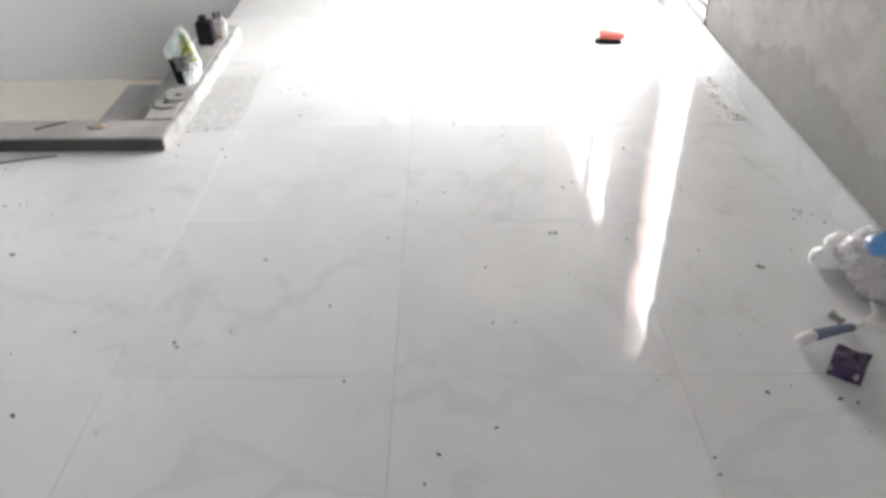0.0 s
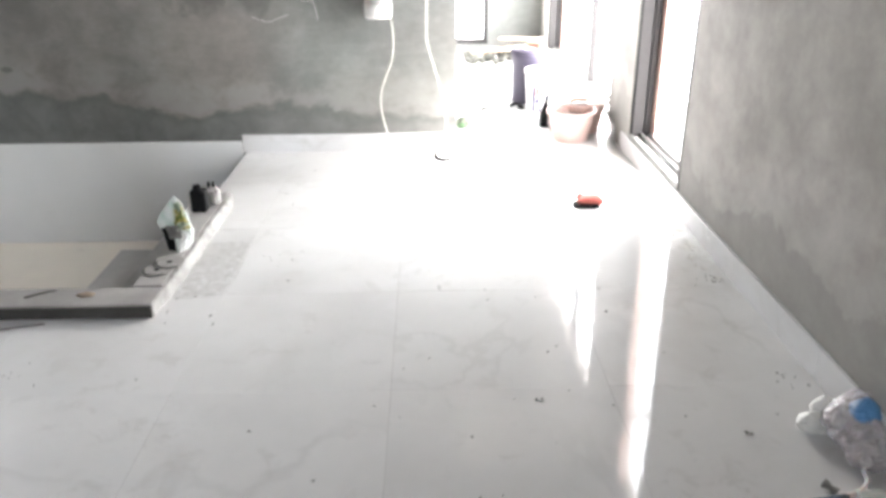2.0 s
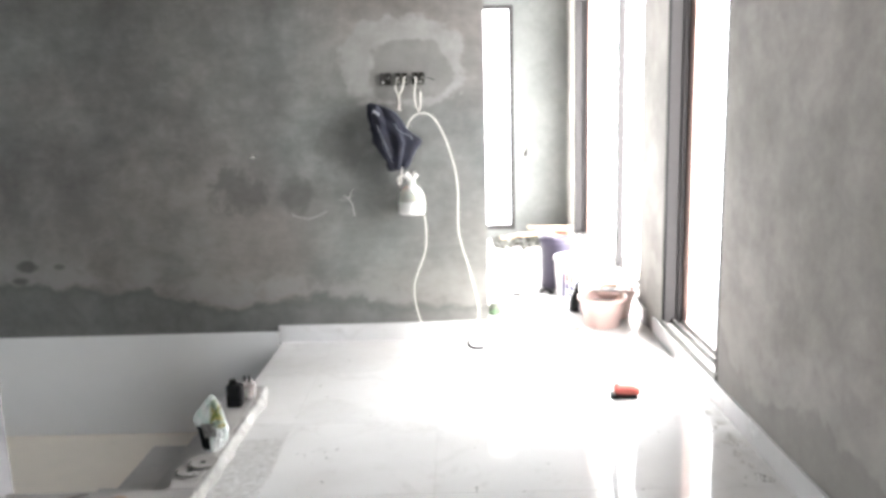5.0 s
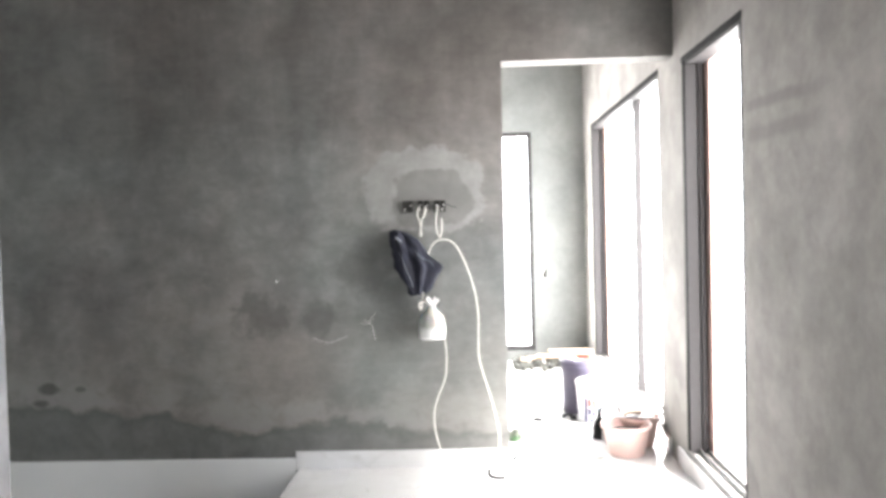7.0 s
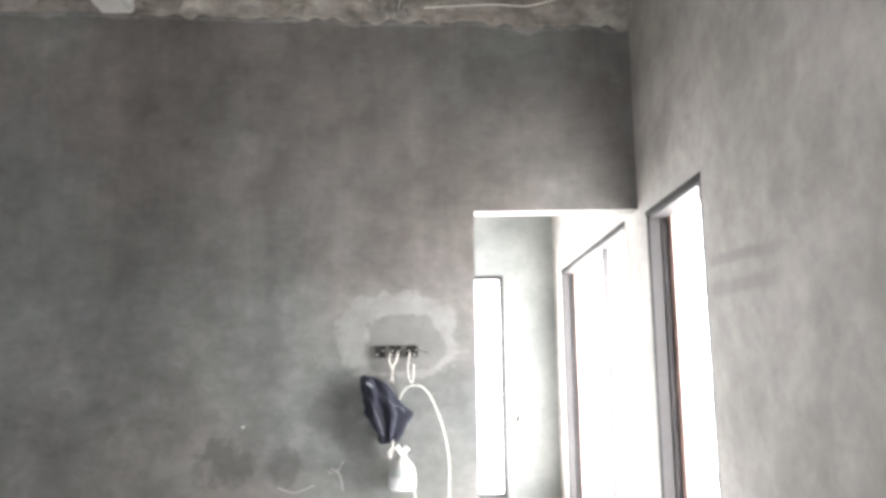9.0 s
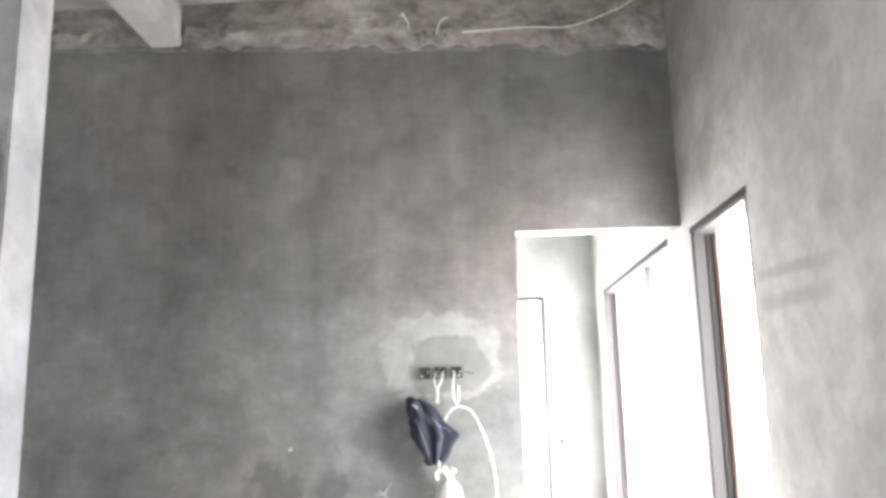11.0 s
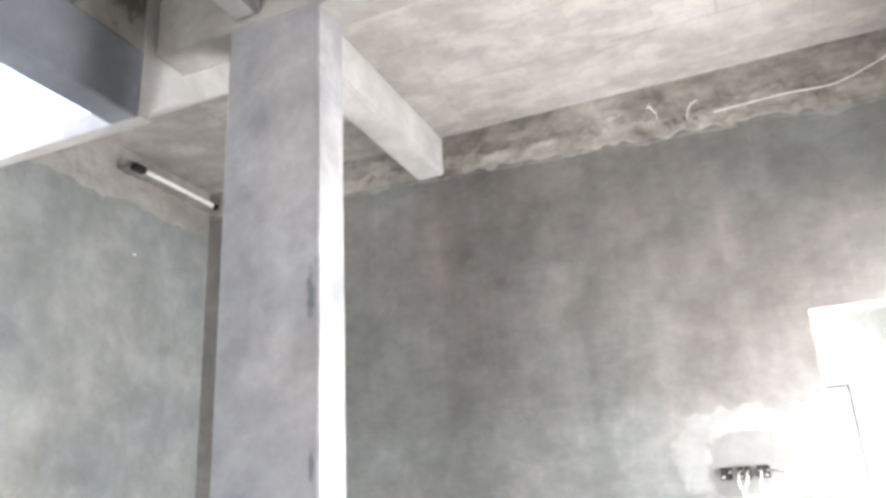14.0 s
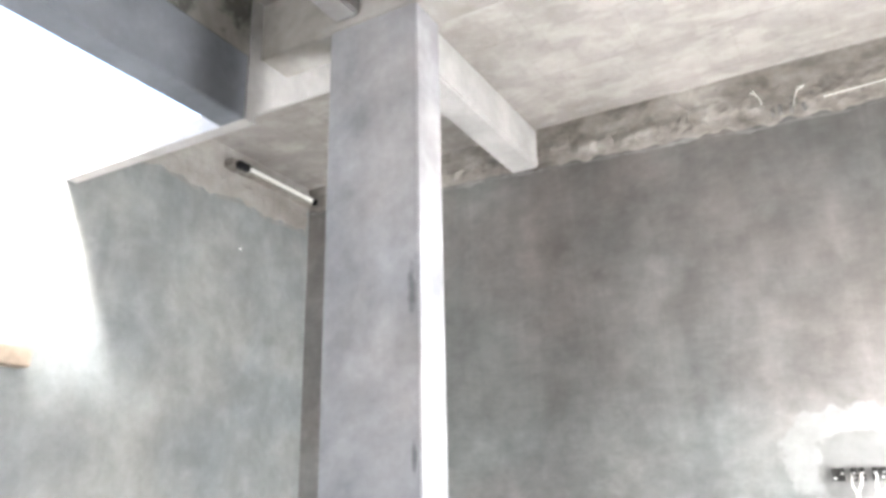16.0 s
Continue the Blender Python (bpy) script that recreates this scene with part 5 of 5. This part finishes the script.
def door_corner_clutter():
    t = thing("green_scrap", "crumpled green and white wrapper by the doorway", "wrapper")
    part("wrapper_body", lathe([(0.034, 0), (0.050, 0.012), (0.044, 0.035), (0.022, 0.072)], 16, (0.225, 4.62, 0.0), (1, 0.8), 0.7), MAT_BAG, t, "", True)
    part("wrapper_print", lathe([(0.02, 0), (0.028, 0.01), (0.016, 0.03)], 12, (0.215, 4.585, 0.004), (1, 0.5), 0.6), MAT_GREEN, t, "green print", True)
    tagged(part("wire_scrap", sweep([(0.045, 3.99, 0.02), (0.05, 3.94, 0.007), (0.085, 3.905, 0.006), (0.125, 3.905, 0.008)], 0.0085, 7), MAT_BLACK, None, "", True), "bent black wire scrap on the tiles", "wire scrap", "wire scraps")
    tagged(part("wire_scrap", sweep([(0.18, 4.20, 0.006), (0.195, 4.235, 0.012), (0.205, 4.25, 0.008)], 0.009, 7), MAT_BLACK, None, "", True), "bent black wire scrap on the tiles", "wire scrap", "wire scraps")
    tagged(part("wire_scrap", sweep([(0.36, 5.05, 0.006), (0.39, 5.06, 0.01), (0.42, 5.04, 0.008)], 0.011, 7), MAT_BLACK, None, "", True), "bent black wire scrap on the tiles", "wire scrap", "wire scraps")


door_corner_clutter()


# ---- loose things on the floor ----
def sponge_float():
    t = thing("sponge_float", "red-orange sponge float with a black base", "float")
    m = Matrix.Translation((0.715, 3.185, 0)) @ pose(0, 0, 0, 0, 0, -6)
    part("base_plate", box(-0.066, 0.050, -0.035, 0.03, 0.0, 0.016, 0.003, m), MAT_BLACK, t, "black base plate")
    part("foam", box(-0.05, 0.058, -0.028, 0.038, 0.016, 0.048, 0.006, m @ pose(0, 0, 0, 0, 5, 8)), MAT_SPONGE, t, "red-orange foam block")
    part("pale_strip", box(-0.03, 0.05, 0.01, 0.036, 0.047, 0.053, 0.002, m @ pose(0, 0, 0, 0, 5, 8)), MAT_JUG, t, "pale strip")


sponge_float()


def crumpled(cx, cy, z0, rx, ry, h, seed, limit=1.062, segs=40, rows=22):
    """A lobe of creased film resting on the floor, kept clear of the wall."""
    bm = bmesh.new()
    rings = []
    for k in range(rows + 1):
        f = k / rows
        r = math.sin(math.pi * (0.14 + 0.83 * f)) ** 0.65
        ring = []
        for i in range(segs):
            a = 2 * math.pi * i / segs
            c, d = math.cos(a), math.sin(a)
            ridge = abs(noise.noise((c * 3.4 + seed, d * 3.4, f * 5.5))) + 0.5 * abs(noise.noise((c * 8 + seed, d * 8, f * 13)))
            w = 1.10 - 0.42 * ridge + 0.16 * noise.noise((c * 1.5, d * 1.5 + seed, f * 2))
            ring.append(bm.verts.new((min(limit, cx + rx * r * w * c), cy + ry * r * w * d, z0 + h * f * (0.9 + 0.2 * ridge))))
        rings.append(ring)
    for a, b in zip(rings, rings[1:]):
        for i in range(segs):
            bm.faces.new((a[i], a[(i + 1) % segs], b[(i + 1) % segs], b[i]))
    bm.faces.new(rings[0][::-1])
    bm.faces.new(rings[-1])
    return bm


def plastic_bag():
    t = thing("plastic_bag", "crumpled clear plastic bag of bottles against the skirting", "plastic bag")
    part("film", crumpled(1.025, 1.50, 0.003, 0.066, 0.070, 0.14, 2.0), MAT_FILM, t, "clear crinkled film")
    part("film", crumpled(1.025, 1.425, 0.003, 0.066, 0.064, 0.11, 7.0), MAT_FILM, t, "clear crinkled film")
    for x, y, z, a, b in ((1.01, 1.51, 0.045, 80, 20), (1.015, 1.42, 0.04, 82, -30), (1.02, 1.47, 0.075, 95, 60)):
        bm = lathe([(0.022, -0.06), (0.027, -0.052), (0.027, 0.02), (0.024, 0.035), (0.012, 0.05), (0.012, 0.065)], 20)
        bmesh.ops.transform(bm, matrix=pose(x, y, z, a, 0, b), verts=bm.verts)
        bottle = part("bottle", bm, MAT_BOTTLE, t, "cloudy clear bottle", True)
    part("blue_label", crumpled(1.03, 1.478, 0.085, 0.036, 0.038, 0.055, 4.0, 1.06, 20, 8), MAT_BLUE, bottle, "crumpled blue label")
    part("white_fold", crumpled(0.958, 1.548, 0.004, 0.045, 0.034, 0.052, 6.0, 1.05, 26, 12), MAT_FILM_WHITE, t, "bunched white film")
    part("white_fold", crumpled(0.99, 1.572, 0.03, 0.036, 0.030, 0.055, 11.0, 1.05, 26, 12), MAT_FILM_WHITE, t, "bunched white film")


plastic_bag()


def brush():
    t = thing("scrub_brush", "white hand brush with a grey-blue grip lying on the tiles", "brush")
    part("white_head", sweep([(0.768, 1.244, 0.014), (0.785, 1.250, 0.020), (0.805, 1.258, 0.022), (0.832, 1.266, 0.022)], lambda u: 0.008 + 0.006 * math.sin(3.1 * min(1.0, u + 0.15)), 12, 5), MAT_JUG, t, "", True)
    part("grip", sweep([(0.812, 1.260, 0.024), (0.845, 1.268, 0.026), (0.875, 1.276, 0.026), (0.905, 1.286, 0.022)], lambda u: 0.0135 - 0.004 * u, 12, 5), MAT_GREYBLUE, t, "grey-blue rubber grip", True)
    part("neck", sweep([(0.90, 1.285, 0.022), (0.945, 1.303, 0.022), (0.975, 1.330, 0.024), (0.985, 1.370, 0.028)], lambda u: 0.010 - 0.005 * u, 10, 6), MAT_JUG, t, "", True)
    part("neck", sweep([(0.93, 1.294, 0.026), (0.98, 1.288, 0.024), (1.04, 1.275, 0.022)], lambda u: 0.009 + 0.005 * u, 10, 6), MAT_JUG, t, "", True)
    tagged(part("dark_clip", sweep([(0.902, 1.322, 0.006), (0.896, 1.335, 0.009), (0.886, 1.348, 0.011)], lambda u: 0.005 + 0.006 * abs(2 * u - 1), 8, 4), MAT_DISC, None, "", True), "dark grey broken clip on the tiles", "clip")


brush()


def purple_packet():
    t = thing("small_box", "small crumpled dark purple box with torn pale corners", "box")
    m = Matrix.Translation((0.842, 1.165, 0)) @ pose(0, 0, 0, 0, 0, -36)
    bm = bmesh.new()
    bmesh.ops.create_grid(bm, x_segments=10, y_segments=10, size=1.0)
    bmesh.ops.solidify(bm, geom=bm.faces[:], thickness=1.0)
    zs = [v.co.z for v in bm.verts]
    lo, hi = min(zs), max(zs)
    for v in bm.verts:
        f = (v.co.z - lo) / (hi - lo)
        dent = 0.004 * noise.noise((v.co.x * 1.3, v.co.y * 1.3, f)) + 0.0015 * noise.noise((v.co.x * 4, v.co.y * 4, f * 3))
        v.co = Vector((v.co.x * 0.033 + dent, v.co.y * 0.029 + dent, 0.003 + 0.040 * f + (dent * 1.4 if f > 0.5 else 0.0)))
    bmesh.ops.transform(bm, matrix=m, verts=bm.verts)
    part("box_body", bm, MAT_PURPLE_DARK, t)
    part("pale_rim", box(0.020, 0.026, -0.024, 0.024, 0.040, 0.0475, 0.001, m), MAT_PURPLE, t, "paler rim along one side of the box")
    for x, y in ((-0.029, -0.0295), (0.022, -0.031)):
        part("torn_corner", lathe([(0.004, 0), (0.0055, 0.006), (0.0025, 0.016)], 8, (0, 0, 0), (1, 0.6), 0.9, x * 90), MAT_DISC, t, "torn pale corner").matrix_basis = m @ Matrix.Translation((x, y, 0.016))


purple_packet()


def grit():
    """Crumbs of mortar and dirt on the tiles; the ones that stand out lie where they lie."""
    rnd = random.Random(11)
    bm = bmesh.new()

    def crumb(x, y, s, stretch=1.0):
        vs = bmesh.ops.create_icosphere(bm, subdivisions=1, radius=s)["verts"]
        for v in vs:
            v.co *= 1 + 0.5 * noise.noise(v.co * (1.2 / s) + Vector((x * 50, y * 50, 0)))
        bmesh.ops.transform(bm, matrix=Matrix.Translation((x, y, s * 0.4)) @ pose(0, 0, 0, 0, 0, rnd.uniform(0, 180)) @ Matrix.Diagonal((stretch, 1, 0.6, 1)), verts=vs)

    for x, y, s in ((0.579, 2.19, 0.007), (-0.60, 1.275, 0.006), (-0.59, 1.26, 0.005), (0.285, 1.705, 0.007), (0.30, 1.705, 0.006), (0.79, 1.545, 0.009), (0.80, 1.54, 0.007), (-0.21, 1.15, 0.005), (0.105, 1.55, 0.005),
                    (-0.012, 0.955, 0.006), (0.1, 1.02, 0.005), (-0.27, 1.4, 0.005), (-1.12, 1.62, 0.008), (-0.86, 1.06, 0.007), (0.66, 1.11, 0.006), (0.80, 1.09, 0.006), (0.83, 1.08, 0.005), (0.90, 1.62, 0.004), (0.66, 1.62, 0.004)):
        crumb(x, y, s * 0.6, 1.6)
    for k in range(120):
        x, y = rnd.uniform(-1.7, 1.02), rnd.uniform(0.7, 3.9)
        if x < -0.86 and y > 2.1:
            continue
        crumb(x, y, rnd.uniform(0.0012, 0.0032), rnd.uniform(1, 2))
    for cx, cy, n, sp in ((1.015, 2.42, 16, 0.022), (1.0, 1.78, 9, 0.035), (-0.60, 2.66, 6, 0.06), (-0.80, 2.30, 6, 0.08), (-1.22, 1.85, 10, 0.07), (0.97, 2.95, 9, 0.04)):
        for k in range(n):
            x, y = min(1.04, rnd.gauss(cx, sp)), rnd.gauss(cy, sp * 0.8)
            if x < -0.87 and y > 2.15:
                continue
            crumb(x, y, rnd.uniform(0.0012, 0.0036), rnd.uniform(1, 2.2))
    tagged(part("grit", bm, MAT_STONE_EDGE), "crumbs of dark mortar scattered over the tiles", "grit", "", "stuff")


grit()


def mortar_splashes():
    """Flat pale splashes of mortar on the tiles along the skirting."""
    rnd = random.Random(21)
    bm = bmesh.new()
    for k in range(30):
        x, y = min(1.052, rnd.gauss(1.012, 0.022)), rnd.uniform(2.35, 3.0) if k % 3 else rnd.gauss(2.70, 0.06)
        s = rnd.uniform(0.004, 0.017)
        h = rnd.uniform(0.0012, 0.003)
        ring = []
        for i in range(10):
            a = 2 * math.pi * i / 10
            w = s * (1 + 0.55 * noise.noise((math.cos(a) * 1.4 + k, math.sin(a) * 1.4, 0)))
            ring.append((x + w * math.cos(a) * 0.8, y + w * math.sin(a) * 1.3))
        low = [bm.verts.new((min(1.064, p), q, 0.0004)) for p, q in ring]
        top = [bm.verts.new((min(1.060, x + (p - x) * 0.6), y + (q - y) * 0.6, h)) for p, q in ring]
        for i in range(10):
            bm.faces.new((low[i], low[(i + 1) % 10], top[(i + 1) % 10], top[i]))
        bm.faces.new(top)
    tagged(part("mortar_splashes", bm, MAT_PLASTER), "pale mortar splashes stuck on the tiles along the skirting", "mortar splashes", "", "stuff")


mortar_splashes()


# ---- tiles, skirting ----
TILE, GAP, TX, TY = 0.6, 0.0012, -0.106, 1.165
tile_meshes = {}


def tile_mesh(w, d, h, mat, name):
    key = (round(w, 3), round(d, 3), round(h, 3), name)
    if key not in tile_meshes:
        bm = bmesh.new()
        c = 0.0002
        lo = [bm.verts.new((x, y, 0)) for x, y in ((0, 0), (w, 0), (w, d), (0, d))]
        mid = [bm.verts.new((x, y, h - c)) for x, y in ((0, 0), (w, 0), (w, d), (0, d))]
        top = [bm.verts.new((x, y, h)) for x, y in ((c, c), (w - c, c), (w - c, d - c), (c, d - c))]
        for a, b in ((lo, mid), (mid, top)):
            for i in range(4):
                bm.faces.new((a[i], a[(i + 1) % 4], b[(i + 1) % 4], b[i]))
        bm.faces.new(top)
        bm.faces.new(lo[::-1])
        me = bpy.data.meshes.new(name)
        bm.to_mesh(me)
        bm.free()
        me.materials.append(mat)
        tile_meshes[key] = me
    return tile_meshes[key]


ZONES = ((XL, XR, Y0, HY), (HX, XR, HY, YB), (DOOR[0], XR, YB, YB + TB), (XN, XR, YB + TB, YF))


def lay_tiles():
    """Whole tiles where they fit, cut pieces along the walls and the stair hole."""
    rnd = random.Random(8)
    for i in range(math.floor((XL - TX) / TILE), math.ceil((XR - TX) / TILE)):
        for j in range(math.floor((Y0 - TY) / TILE), math.ceil((YF - TY) / TILE)):
            cell = (TX + i * TILE + GAP / 2, TX + (i + 1) * TILE - GAP / 2, TY + j * TILE + GAP / 2, TY + (j + 1) * TILE - GAP / 2)
            cuts = []
            for x0, x1, y0, y1 in ZONES:
                a, b, c, d = max(x0, cell[0]), min(x1, cell[1]), max(y0, cell[2]), min(y1, cell[3])
                if b - a > 0.004 and d - c > 0.004:
                    cuts.append((a, b, c, d))
            # pieces of one width that touch are one tile
            cuts.sort(key=lambda q: q[2])
            merged = []
            for q in cuts:
                if merged and abs(merged[-1][0] - q[0]) < 0.002 and abs(merged[-1][1] - q[1]) < 0.002 and abs(merged[-1][3] - q[2]) < 0.002:
                    merged[-1] = (q[0], q[1], merged[-1][2], q[3])
                else:
                    merged.append(q)
            for a, b, c, d in merged:
                ob = new("tile", tile_mesh(b - a, d - c, 0.012, MAT_TILE, "tile"))
                tx, ty = rnd.uniform(-0.0011, 0.0011), rnd.uniform(-0.0011, 0.0011)
                # tilted about its middle, its mean height on the floor level
                ob.location = (a, c, -0.012 + (b - a) / 2 * ty - (d - c) / 2 * tx)
                ob.rotation_euler = (tx, ty, 0)
                ob.parent = floor


lay_tiles()


def skirting(name, pieces, label):
    t = tagged(new(name), label, "baseboard", "", "structure")
    for p in pieces:
        part("skirting_tile", box(*p, 0.0012), MAT_SKIRT, t)
    return t


skirting("baseboard_back", [(-1.014, -0.112, YB - 0.012, YB - 0.0005, 0.0, 0.100), (-0.110, DOOR[0] - 0.002, YB - 0.012, YB - 0.0005, 0.0, 0.100)], "white marble-look skirting tile at the foot of the back wall")
ys = [Y0, -1.8, -0.6, 0.57, 1.774, 2.6, 3.2, 3.8, YB - 0.013]
skirting("baseboard_right", [(XR - 0.011, XR - 0.0005, a + 0.001, b - 0.001, 0.0, 0.098) for a, b in zip(ys, ys[1:])], "white marble-look skirting tile at the foot of the outer wall")
ys = [YB + TB, 4.9, 5.5, 6.1, 6.7, YF]
skirting("baseboard_next_room", [(XR - 0.011, XR - 0.0005, a + 0.001, b - 0.001, 0.0, 0.098) for a, b in zip(ys, ys[1:])], "white skirting tile in the next room")
